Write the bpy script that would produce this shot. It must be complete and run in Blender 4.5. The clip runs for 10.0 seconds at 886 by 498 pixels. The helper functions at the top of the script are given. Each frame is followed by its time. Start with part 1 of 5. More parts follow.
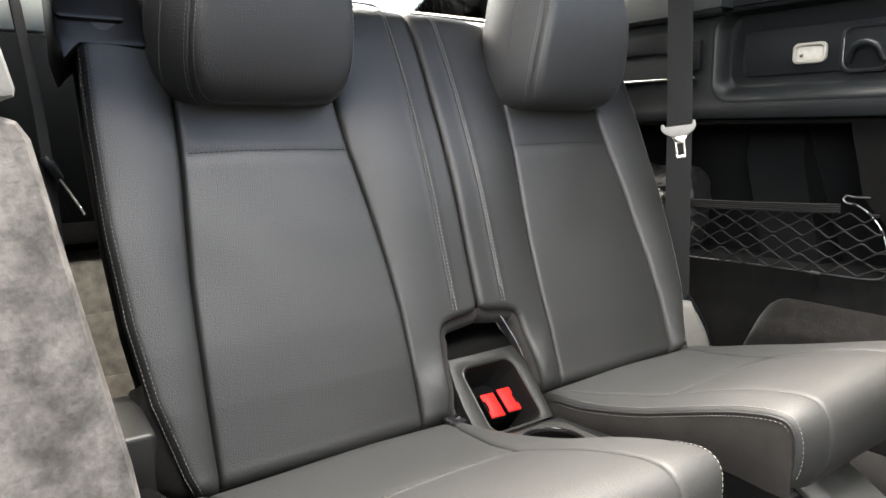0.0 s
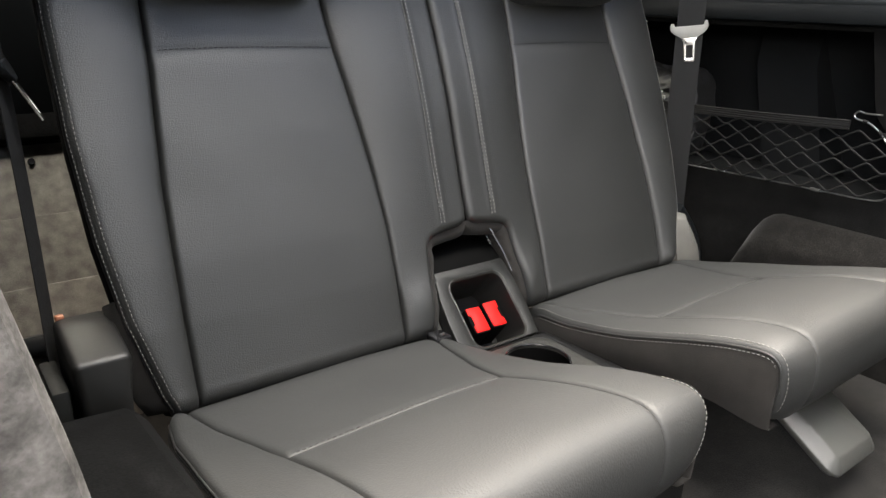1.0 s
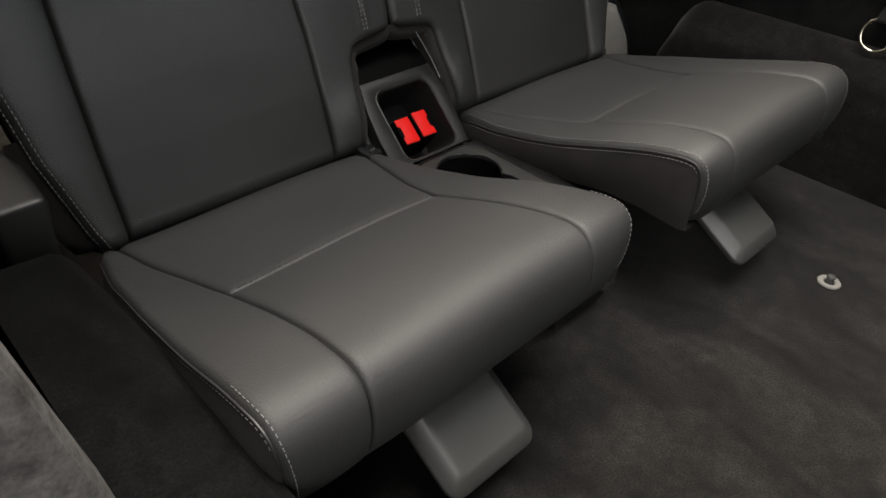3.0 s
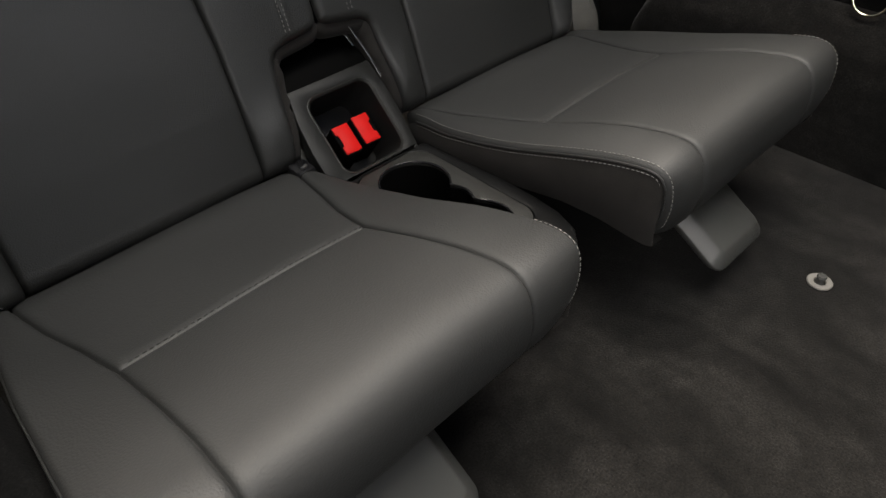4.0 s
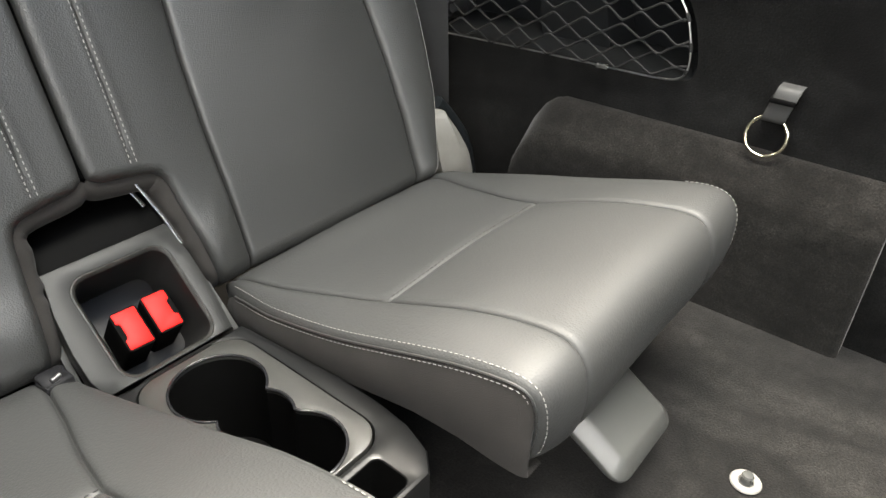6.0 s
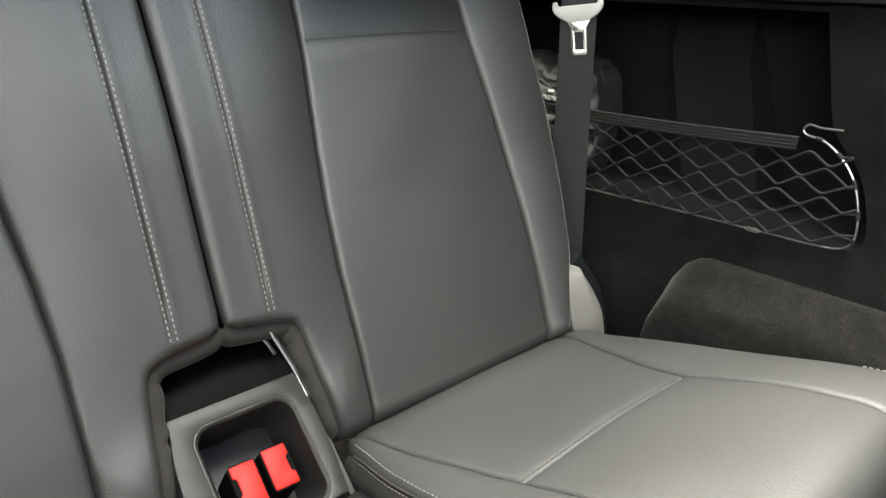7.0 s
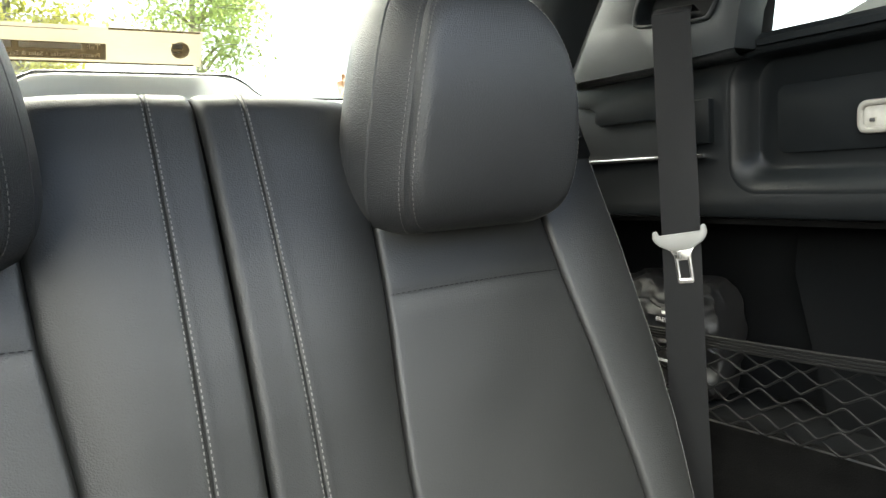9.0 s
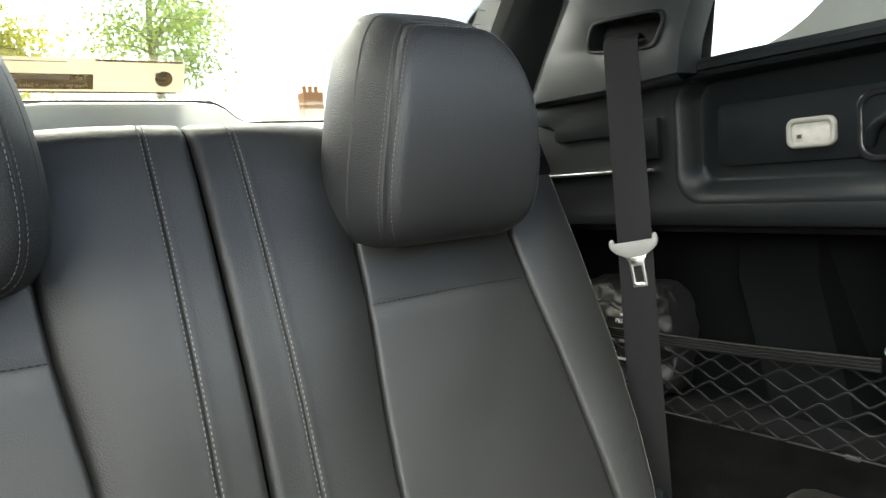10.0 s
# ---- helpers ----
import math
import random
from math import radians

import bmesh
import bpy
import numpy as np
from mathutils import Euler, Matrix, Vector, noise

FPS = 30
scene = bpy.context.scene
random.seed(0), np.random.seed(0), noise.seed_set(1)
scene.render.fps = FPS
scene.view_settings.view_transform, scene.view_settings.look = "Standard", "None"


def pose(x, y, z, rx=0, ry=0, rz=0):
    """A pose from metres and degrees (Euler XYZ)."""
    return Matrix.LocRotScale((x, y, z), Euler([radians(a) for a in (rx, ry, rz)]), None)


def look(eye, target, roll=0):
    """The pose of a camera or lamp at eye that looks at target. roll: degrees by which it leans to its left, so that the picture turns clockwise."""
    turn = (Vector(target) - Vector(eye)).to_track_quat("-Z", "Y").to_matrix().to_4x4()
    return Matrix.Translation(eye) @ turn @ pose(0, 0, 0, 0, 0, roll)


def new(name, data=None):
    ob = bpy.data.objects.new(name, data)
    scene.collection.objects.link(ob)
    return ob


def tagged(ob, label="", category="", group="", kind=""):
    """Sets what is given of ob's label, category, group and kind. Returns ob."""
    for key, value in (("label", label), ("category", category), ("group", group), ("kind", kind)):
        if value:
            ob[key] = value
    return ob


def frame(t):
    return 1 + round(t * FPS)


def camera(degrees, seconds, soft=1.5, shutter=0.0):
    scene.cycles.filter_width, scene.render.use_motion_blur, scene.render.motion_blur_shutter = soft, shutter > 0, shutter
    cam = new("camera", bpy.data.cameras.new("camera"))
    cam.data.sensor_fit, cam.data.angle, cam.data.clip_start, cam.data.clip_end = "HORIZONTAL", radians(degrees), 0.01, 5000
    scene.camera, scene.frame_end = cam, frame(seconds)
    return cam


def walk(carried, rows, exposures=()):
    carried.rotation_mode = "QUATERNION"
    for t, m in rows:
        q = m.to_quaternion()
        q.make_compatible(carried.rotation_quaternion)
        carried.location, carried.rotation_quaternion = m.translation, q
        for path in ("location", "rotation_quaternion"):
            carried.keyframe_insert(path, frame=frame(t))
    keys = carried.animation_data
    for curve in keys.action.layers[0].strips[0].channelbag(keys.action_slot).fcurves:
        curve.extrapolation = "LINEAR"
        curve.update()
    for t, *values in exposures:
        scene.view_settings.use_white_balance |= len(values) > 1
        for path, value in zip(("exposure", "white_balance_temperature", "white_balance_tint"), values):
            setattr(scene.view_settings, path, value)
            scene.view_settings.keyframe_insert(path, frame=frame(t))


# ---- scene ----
cam = camera(64.4, 10.0)
PATH = [
    (0, (-0.669, -0.235, 0.565), (0.501, 1.352, 0.23), -0.4),
    (0.5, (-0.656, -0.208, 0.572), (0.513, 1.336, 0.071), 0.6),
    (1, (-0.637, -0.191, 0.603), (0.51, 1.304, -0.067), 1.8),
    (1.5, (-0.622, -0.178, 0.636), (0.516, 1.226, -0.219), 3.1),
    (2, (-0.633, -0.198, 0.657), (0.52, 1.094, -0.343), 3.8),
    (2.5, (-0.639, -0.194, 0.645), (0.522, 0.997, -0.467), 3.6),
    (2.7, (-0.634, -0.185, 0.636), (0.513, 0.983, -0.514), 3.2),
    (3.8, (-0.533, -0.11, 0.652), (0.54, 0.945, -0.666), 0.8),
    (4, (-0.48, -0.127, 0.652), (0.574, 0.955, -0.66), -0.7),
    (4.5, (-0.367, -0.078, 0.644), (0.794, 0.919, -0.644), 0.4),
    (5, (-0.291, -0.053, 0.634), (0.927, 0.923, -0.618), 0.7),
    (5.2, (-0.273, -0.046, 0.632), (0.965, 0.919, -0.608), 1.2),
    (6.3, (-0.254, -0.047, 0.596), (1.1, 1.067, -0.367), 1.6),
    (6.5, (-0.253, -0.032, 0.596), (1.101, 1.139, -0.296), 1.6),
    (7, (-0.244, 0.017, 0.607), (1.015, 1.387, -0.127), 1.2),
    (7.5, (-0.217, 0.037, 0.569), (0.923, 1.583, 0.013), -0.4),
    (8, (-0.185, 0.056, 0.58), (0.878, 1.7, 0.175), -1.5),
    (8.5, (-0.159, 0.039, 0.616), (0.845, 1.747, 0.34), -2.4),
    (9, (-0.169, 0.024, 0.661), (0.865, 1.722, 0.45), -3.2),
    (9.5, (-0.191, -0.004, 0.666), (0.903, 1.66, 0.484), -4.0),
    (10, (-0.216, -0.029, 0.672), (0.904, 1.617, 0.482), -4.3),
]
EXPOSURES = [(0, 3.73, 7350, 12.0), (0.5, 3.76, 7350, 12.0), (1, 3.34, 7350, 12.0), (1.5, 2.77, 7350, 12.0), (2, 2.32, 7350, 12.0), (2.5, 2.16, 7350, 12.0), (2.7, 2.04, 7350, 12.0), (3.8, 1.53, 7350, 12.0), (4, 1.62, 7350, 12.0), (4.5, 3.56, 7350, 9.0), (5, 3.90, 7350, 9.0), (5.2, 3.90, 7350, 9.0), (6.3, 3.63, 7350, 9.0), (6.5, 3.58, 7350, 9.0), (7, 3.88, 7350, 7.0), (7.5, 3.87, 7350, 7.0), (8, 3.45, 7350, 5.0), (8.5, 3.41, 7350, 5.0), (9, 3.64, 7350, 5.0), (9.5, 3.80, 7350, 5.0), (10, 3.45, 7350, 5.0)]
walk(cam, [(t, look(eye, target, roll)) for t, eye, target, roll in PATH], EXPOSURES)

# ---- light ----
world = bpy.data.worlds.new("sky")
scene.world = world
world.use_nodes = True
wn = world.node_tree.nodes
sky = wn.new("ShaderNodeTexSky")
sky.sky_type, sky.sun_disc = "NISHITA", False
sky.sun_elevation, sky.sun_rotation = radians(74.8), radians(12.5)
sky.air_density, sky.dust_density = 1.0, 4.0
wn["Background"].inputs["Strength"].default_value = 0.09
haze = wn.new("ShaderNodeMixRGB")
haze.blend_type, haze.inputs[0].default_value, haze.inputs[2].default_value = "MULTIPLY", 1.0, (1.0, 0.99, 0.96, 1)
world.node_tree.links.new(sky.outputs["Color"], haze.inputs[1])
world.node_tree.links.new(haze.outputs["Color"], wn["Background"].inputs["Color"])

sun = new("sun", bpy.data.lights.new("sun", "SUN"))
sun.data.energy, sun.data.angle, sun.data.color = 0.5, radians(25), (1.0, 0.98, 0.95)
sun.matrix_world = look((0.2, 0.9, 3.4), (0, 0, 0))


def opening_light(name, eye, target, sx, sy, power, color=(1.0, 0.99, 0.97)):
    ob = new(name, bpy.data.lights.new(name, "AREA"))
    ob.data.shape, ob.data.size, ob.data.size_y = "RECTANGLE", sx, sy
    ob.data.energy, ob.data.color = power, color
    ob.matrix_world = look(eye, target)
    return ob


# area lamps standing in for the sky at the open door and windows
opening_light("door_sky", (-2.05, -0.90, 1.40), (0.3, 0.60, 0.45), 1.8, 1.0, 11.0, (1.0, 1.0, 1.0))
opening_light("side_window_sky", (1.9, -0.05, 2.25), (0.2, 0.25, 0.25), 3.2, 2.6, 4.5, (1.0, 1.0, 0.97))
opening_light("rear_window_sky", (0.0, 2.0, 2.0), (0.0, 0.85, 0.72), 1.6, 1.0, 12.0, (1.0, 0.97, 0.92))
opening_light("left_window_sky", (-1.9, -1.3, 2.8), (-0.5, 0.95, 0.3), 1.2, 1.0, 1.8, (1.0, 0.97, 0.88))
opening_light("windscreen_sky", (0.1, -2.15, 0.92), (0.1, 0.5, 0.82), 1.2, 0.24, 0.5, (1.0, 0.98, 0.94))
# overhead fill added above an unseen roof opening, assumed for light from above
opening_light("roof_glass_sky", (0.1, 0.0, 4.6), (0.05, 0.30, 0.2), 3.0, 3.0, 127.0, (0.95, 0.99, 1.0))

# ---- materials ----


def material(name, base, rough=0.5, metal=0.0, vary=0.15, scale=8.0, grain=0.0, grain_scale=900.0, kind="noise", spec=0.5, wear=0.0):
    """A surface with large-scale tone variation, fine grain in tone, gloss and relief."""
    m = bpy.data.materials.new(name)
    m.use_nodes = True
    t = m.node_tree
    n, link = t.nodes, t.links.new
    b = n["Principled BSDF"]
    b.inputs["Metallic"].default_value = metal
    b.inputs["Specular IOR Level"].default_value = spec
    co = n.new("ShaderNodeTexCoord")
    big = n.new("ShaderNodeTexNoise")
    big.inputs["Scale"].default_value, big.inputs["Detail"].default_value = scale, 5
    link(co.outputs["Object"], big.inputs["Vector"])
    fine = n.new("ShaderNodeTexVoronoi" if kind == "cells" else "ShaderNodeTexNoise")
    fine.inputs["Scale"].default_value = grain_scale
    link(co.outputs["Object"], fine.inputs["Vector"])
    fine_out = fine.outputs["Distance"] if kind == "cells" else fine.outputs["Fac"]
    ramp = n.new("ShaderNodeMapRange")
    ramp.inputs["To Min"].default_value, ramp.inputs["To Max"].default_value = 1 - vary, 1 + vary
    ramp.inputs["From Min"].default_value, ramp.inputs["From Max"].default_value = 0.3, 0.7
    link(big.outputs["Fac"], ramp.inputs["Value"])
    ramp2 = n.new("ShaderNodeMapRange")
    ramp2.inputs["To Min"].default_value, ramp2.inputs["To Max"].default_value = 1 - wear, 1 + wear
    link(fine_out, ramp2.inputs["Value"])
    mul = n.new("ShaderNodeMath")
    mul.operation = "MULTIPLY"
    link(ramp.outputs["Result"], mul.inputs[0]), link(ramp2.outputs["Result"], mul.inputs[1])
    tint = n.new("ShaderNodeVectorMath")
    tint.operation = "SCALE"
    tint.inputs[0].default_value = base
    link(mul.outputs["Value"], tint.inputs["Scale"])
    link(tint.outputs["Vector"], b.inputs["Base Color"])
    rr = n.new("ShaderNodeMapRange")
    rr.inputs["To Min"].default_value, rr.inputs["To Max"].default_value = max(0.02, rough - 0.07), min(1, rough + 0.07)
    link(big.outputs["Fac"], rr.inputs["Value"])
    link(rr.outputs["Result"], b.inputs["Roughness"])
    if grain:
        bump = n.new("ShaderNodeBump")
        bump.inputs["Strength"].default_value, bump.inputs["Distance"].default_value = grain, 0.0006
        link(fine_out, bump.inputs["Height"])
        link(bump.outputs["Normal"], b.inputs["Normal"])
    return m


def leather_material(name, base, rough=0.52, grain=0.42, cell=460, crease=0.04, spec=0.68):
    """Grained cowhide: cells of about a millimetre, soft creases a few centimetres long, slight patches of shine."""
    m = material(name, base, rough, vary=0.07, scale=6, grain=grain, grain_scale=cell, kind="cells", spec=spec, wear=0.05)
    t = m.node_tree
    n, link = t.nodes, t.links.new
    co = n["Texture Coordinate"]
    n["Bump"].invert = True
    mp = n.new("ShaderNodeMapping")
    mp.inputs["Scale"].default_value = (140, 55, 55)
    link(co.outputs["Object"], mp.inputs["Vector"])
    cr = n.new("ShaderNodeTexNoise")
    cr.inputs["Scale"].default_value, cr.inputs["Detail"].default_value, cr.inputs["Distortion"].default_value = 1.0, 4, 1.2
    link(mp.outputs["Vector"], cr.inputs["Vector"])
    b2 = n.new("ShaderNodeBump")
    b2.inputs["Strength"].default_value, b2.inputs["Distance"].default_value = crease, 0.0014
    link(cr.outputs["Fac"], b2.inputs["Height"])
    link(b2.outputs["Normal"], n["Bump"].inputs["Normal"])
    return m


LEATHER = leather_material("charcoal_leather", (0.0125, 0.0131, 0.0129), 0.66, 0.4, spec=0.62)
LEATHER_BACK = leather_material("grained_charcoal_leather", (0.0128, 0.0133, 0.0129), 0.50, 0.46, 640, 0.005)
# headrest leather paler than the backrest's, making up for missing front light
LEATHER_PEBBLE = leather_material("light_lifted_pebbled_leather", (0.0235, 0.0245, 0.0262), 0.50, 0.8, 600, 0.02)
SUEDE = material("seat_side_fabric", (0.0138, 0.0126, 0.0117), 0.9, vary=0.25, scale=30, grain=0.5, grain_scale=900, wear=0.4, spec=0.2)
SUEDE.node_tree.nodes["Principled BSDF"].inputs["Sheen Weight"].default_value = 0.03


def carpet_material(name, base, brush=0.45, wave=7.0, tuft=420.0, sheen=0.06):
    """Short-pile carpet: brushed light and dark swathes, clumped tufts of a few millimetres, pale lint, fuzzy relief."""
    m = material(name, base, 0.95, vary=0.2, scale=30, grain=1.0, grain_scale=tuft, wear=0.0, spec=0.08)
    t = m.node_tree
    n, link = t.nodes, t.links.new
    co = n["Texture Coordinate"].outputs["Object"]

    def noise_tone(vec, scale, detail, distort, lo, hi, dark, bright):
        nz = n.new("ShaderNodeTexNoise")
        nz.inputs["Scale"].default_value, nz.inputs["Detail"].default_value, nz.inputs["Distortion"].default_value = scale, detail, distort
        link(vec, nz.inputs["Vector"])
        rg = n.new("ShaderNodeMapRange")
        rg.inputs["From Min"].default_value, rg.inputs["From Max"].default_value = lo, hi
        rg.inputs["To Min"].default_value, rg.inputs["To Max"].default_value = dark, bright
        link(nz.outputs["Fac"], rg.inputs["Value"])
        return nz.outputs["Fac"], rg.outputs["Result"]

    mp = n.new("ShaderNodeMapping")
    mp.inputs["Scale"].default_value = (wave, wave * 0.4, wave)
    mp.inputs["Rotation"].default_value = (0, 0, 0.7)
    link(co, mp.inputs["Vector"])
    tones = [noise_tone(mp.outputs["Vector"], 1.0, 6, 1.6, 0.35, 0.65, 1 - brush, 1 + brush)[1],
             noise_tone(co, tuft, 3, 0.4, 0.32, 0.68, 0.46, 1.54)[1],
             noise_tone(co, tuft * 0.12, 3, 0.6, 0.35, 0.65, 0.76, 1.26)[1],
             noise_tone(co, tuft * 1.6, 0, 0.0, 0.775, 0.82, 1.0, 2.4)[1]]
    cur = n["Vector Math"].outputs["Vector"]
    for tone in tones:
        sc = n.new("ShaderNodeVectorMath")
        sc.operation = "SCALE"
        link(cur, sc.inputs[0]), link(tone, sc.inputs["Scale"])
        cur = sc.outputs["Vector"]
    link(cur, n["Principled BSDF"].inputs["Base Color"])
    n["Bump"].inputs["Strength"].default_value, n["Bump"].inputs["Distance"].default_value = 0.5, 0.0010
    n["Principled BSDF"].inputs["Sheen Weight"].default_value = sheen
    n["Principled BSDF"].inputs["Sheen Roughness"].default_value = 0.5
    return m


CARPET = carpet_material("black_carpet", (0.0031, 0.0031, 0.0031), 0.40, 9.0, sheen=0.008)
FLOOR_CARPET = carpet_material("boot_carpet", (0.0074, 0.0069, 0.0065), 0.66, 5.0, 400.0, 0.08)
# lighter copy of the wall carpet, carrying the brighter light on the ledge
LIT_LEDGE_CARPET = carpet_material("lit_ledge_carpet", (0.0062, 0.0057, 0.0053), 0.45, 8.0)
# lining kept near-black, carrying the shade under the trim overhang
LINING = material("shaded_pocket_lining", (0.0017, 0.0022, 0.0027), 0.9, vary=0.3, scale=14, grain=0.8, grain_scale=1100, wear=0.4, spec=0.15)
FELT = material("grey_felt", (0.094, 0.089, 0.084), 0.95, vary=0.5, scale=70, grain=1.0, grain_scale=420, wear=0.4, spec=0.15)
# felt made paler in place of window light that barely reaches the panel
FELT_LIFTED = material("light_lifted_felt", (0.155, 0.143, 0.126), 0.95, vary=0.35, scale=45, grain=1.0, grain_scale=700, wear=0.3, spec=0.15)
STUD_GREY = material("stud_grey_plastic", (0.11, 0.107, 0.10), 0.5, vary=0.08, scale=60)
PLASTIC = material("black_grained_plastic", (0.0050, 0.0062, 0.0071), 0.42, vary=0.1, scale=10, grain=0.3, grain_scale=1300, kind="cells", spec=0.2)
PLASTIC_SATIN = material("dark_satin_plastic", (0.0044, 0.0056, 0.0064), 0.42, vary=0.1, scale=14, grain=0.15, grain_scale=1300, kind="cells", spec=0.2)
PLASTIC_GREY = material("light_grey_plastic", (0.21, 0.205, 0.195), 0.5, vary=0.06, scale=14, grain=0.2, grain_scale=1300, kind="cells")
HINGE_GREY = material("hinge_grey_plastic", (0.125, 0.121, 0.110), 0.5, vary=0.12, scale=30, grain=0.3, grain_scale=1100)
PLASTIC_PALE = material("pale_plastic", (0.19, 0.182, 0.162), 0.45, vary=0.05, scale=14, grain=0.1, grain_scale=900)
LEVER_GREY = material("lever_grey_plastic", (0.040, 0.0405, 0.039), 0.27, vary=0.06, scale=14, grain=0.2, grain_scale=1300, kind="cells")
CONSOLE_GREY = material("console_grey_plastic", (0.0100, 0.0104, 0.0099), 0.42, vary=0.1, scale=14, grain=0.3, grain_scale=1300, kind="cells", spec=0.22)
# serves black parts and recesses whose shade is put into the colour
BLACK_AND_SHADE = material("matt_black_and_recess_shade", (0.0012, 0.0012, 0.0012), 0.75, vary=0.2, scale=20, grain=0.2, grain_scale=1200, spec=0.05)
BIN_BLACK = material("bin_black_plastic", (0.0105, 0.0100, 0.0098), 0.5, vary=0.2, scale=20, grain=0.2, grain_scale=1200, spec=0.3)
CAP_BLACK = material("smooth_black_plastic", (0.0052, 0.0054, 0.0056), 0.34, vary=0.1, scale=14, grain=0.1, grain_scale=1300, kind="cells", spec=0.3)
# paler than the other black trim, carrying window light in its colour
PILLAR_LIT = material("window_lit_pillar_trim", (0.0165, 0.0192, 0.0212), 0.42, vary=0.1, scale=10, grain=0.3, grain_scale=1300, kind="cells", spec=0.5)
CUP_SATIN = material("satin_cup_panel", (0.024, 0.024, 0.0225), 0.34, vary=0.12, scale=40, grain=0.35, grain_scale=1500, kind="cells", spec=0.5)
GLOSS_BLACK = material("gloss_black_plastic", (0.008, 0.008, 0.009), 0.22, vary=0.1, scale=10)
METAL = material("polished_steel", (0.72, 0.71, 0.69), 0.22, metal=1.0, vary=0.06, scale=60)
WIRE = material("grey_steel_wire", (0.30, 0.30, 0.29), 0.33, metal=1.0, vary=0.1, scale=60)
BRASS = material("plated_ring", (0.78, 0.72, 0.55), 0.2, metal=1.0, vary=0.06, scale=60)
RED = material("red_release_plastic", (0.52, 0.007, 0.006), 0.5, vary=0.05, scale=60, spec=0.12)
RED_TAB = material("faded_orange_plastic", (0.20, 0.07, 0.035), 0.5, vary=0.3, scale=300)
STRAP = material("dark_grey_rubber_strap", (0.020, 0.020, 0.0195), 0.68, vary=0.08, scale=40, grain=0.2, grain_scale=900)
WEB = material("black_webbing", (0.0060, 0.0061, 0.0065), 0.75, vary=0.1, scale=20, grain=0.6, grain_scale=1600, wear=0.3, spec=0.3)
THREAD = material("pale_grey_thread", (0.165, 0.161, 0.152), 0.7, vary=0.1, scale=300, spec=0.3)
THREAD_DARK = material("dark_thread", (0.0033, 0.0033, 0.0033), 0.7, vary=0.1, scale=300, spec=0.3)
CORD = material("black_elastic_cord", (0.0064, 0.0066, 0.0068), 0.6, vary=0.1, scale=200, grain=0.6, grain_scale=2500, spec=0.2)
HEADLINER = material("grey_headliner", (0.09, 0.09, 0.09), 0.9, vary=0.05, scale=40, grain=0.4, grain_scale=1500)
# light grey raised further to carry the glow from the rear window
GREY_TRIM = material("glow_lifted_tailgate_trim", (0.60, 0.63, 0.59), 0.5, vary=0.06, scale=10, grain=0.3, grain_scale=1300, kind="cells")
NYLON = material("black_nylon_bag", (0.017, 0.017, 0.0175), 0.5, vary=0.25, scale=60, grain=0.8, grain_scale=110)
INK_WHITE = material("white_print", (0.75, 0.75, 0.73), 0.6, vary=0.03, scale=80)
INK_DARK = material("dark_print", (0.03, 0.028, 0.024), 0.6, vary=0.05, scale=80)
ANCHOR_GREY = material("anchor_grey_plastic", (0.0068, 0.0067, 0.0063), 0.42, vary=0.12, scale=30, grain=0.3, grain_scale=1300, kind="cells")
FOOT_GREY = material("foot_grey_plastic", (0.042, 0.043, 0.041), 0.36, vary=0.06, scale=14, grain=0.2, grain_scale=1300, kind="cells")
TONGUE_GREY = material("tongue_grey_plastic", (0.24, 0.238, 0.225), 0.45, vary=0.05, scale=30, grain=0.1, grain_scale=900)
LENS = material("lamp_lens", (0.33, 0.32, 0.29), 0.25, vary=0.1, scale=120)
BARK = material("tree_bark", (0.36, 0.31, 0.20), 0.9, vary=0.3, scale=5)
BRICK = material("orange_brick", (0.36, 0.17, 0.07), 0.85, vary=0.2, scale=3, grain_scale=30, wear=0.2)
ROOFTILE = material("roof_tiles", (0.16, 0.08, 0.045), 0.85, vary=0.25, scale=3)
TARMAC = material("tarmac", (0.06, 0.06, 0.06), 0.9, vary=0.25, scale=0.7)


def leaf_material(name, base):
    m = material(name, base, 0.6, vary=0.4, scale=0.9)
    b = m.node_tree.nodes["Principled BSDF"]
    n, link = m.node_tree.nodes, m.node_tree.links.new
    tr, mx = n.new("ShaderNodeBsdfTranslucent"), n.new("ShaderNodeMixShader")
    link(n["Vector Math"].outputs["Vector"], tr.inputs["Color"])
    mx.inputs["Fac"].default_value = 0.5
    link(b.outputs["BSDF"], mx.inputs[1]), link(tr.outputs["BSDF"], mx.inputs[2])
    link(mx.outputs["Shader"], n["Material Output"].inputs["Surface"])
    return m


LEAF = leaf_material("lime_green_leaves", (0.50, 0.58, 0.20))
LEAF_YELLOW = leaf_material("yellowing_leaves", (0.66, 0.62, 0.16))

GLASS = bpy.data.materials.new("clear_glass")
GLASS.use_nodes = True
_g = GLASS.node_tree
_mix, _tr, _gl, _fr = (_g.nodes.new("ShaderNode" + k) for k in ("MixShader", "BsdfTransparent", "BsdfGlossy", "Fresnel"))
_gl.inputs["Roughness"].default_value = 0.02
_tr.inputs["Color"].default_value = (0.93, 0.96, 0.94, 1)
_g.links.new(_fr.outputs["Fac"], _mix.inputs["Fac"])
_g.links.new(_tr.outputs["BSDF"], _mix.inputs[1]), _g.links.new(_gl.outputs["BSDF"], _mix.inputs[2])
_g.links.new(_mix.outputs["Shader"], _g.nodes["Material Output"].inputs["Surface"])

# ---- builders ----


def thing(name, label, category, group="", kind=""):
    return tagged(new(name), label, category, group, kind)


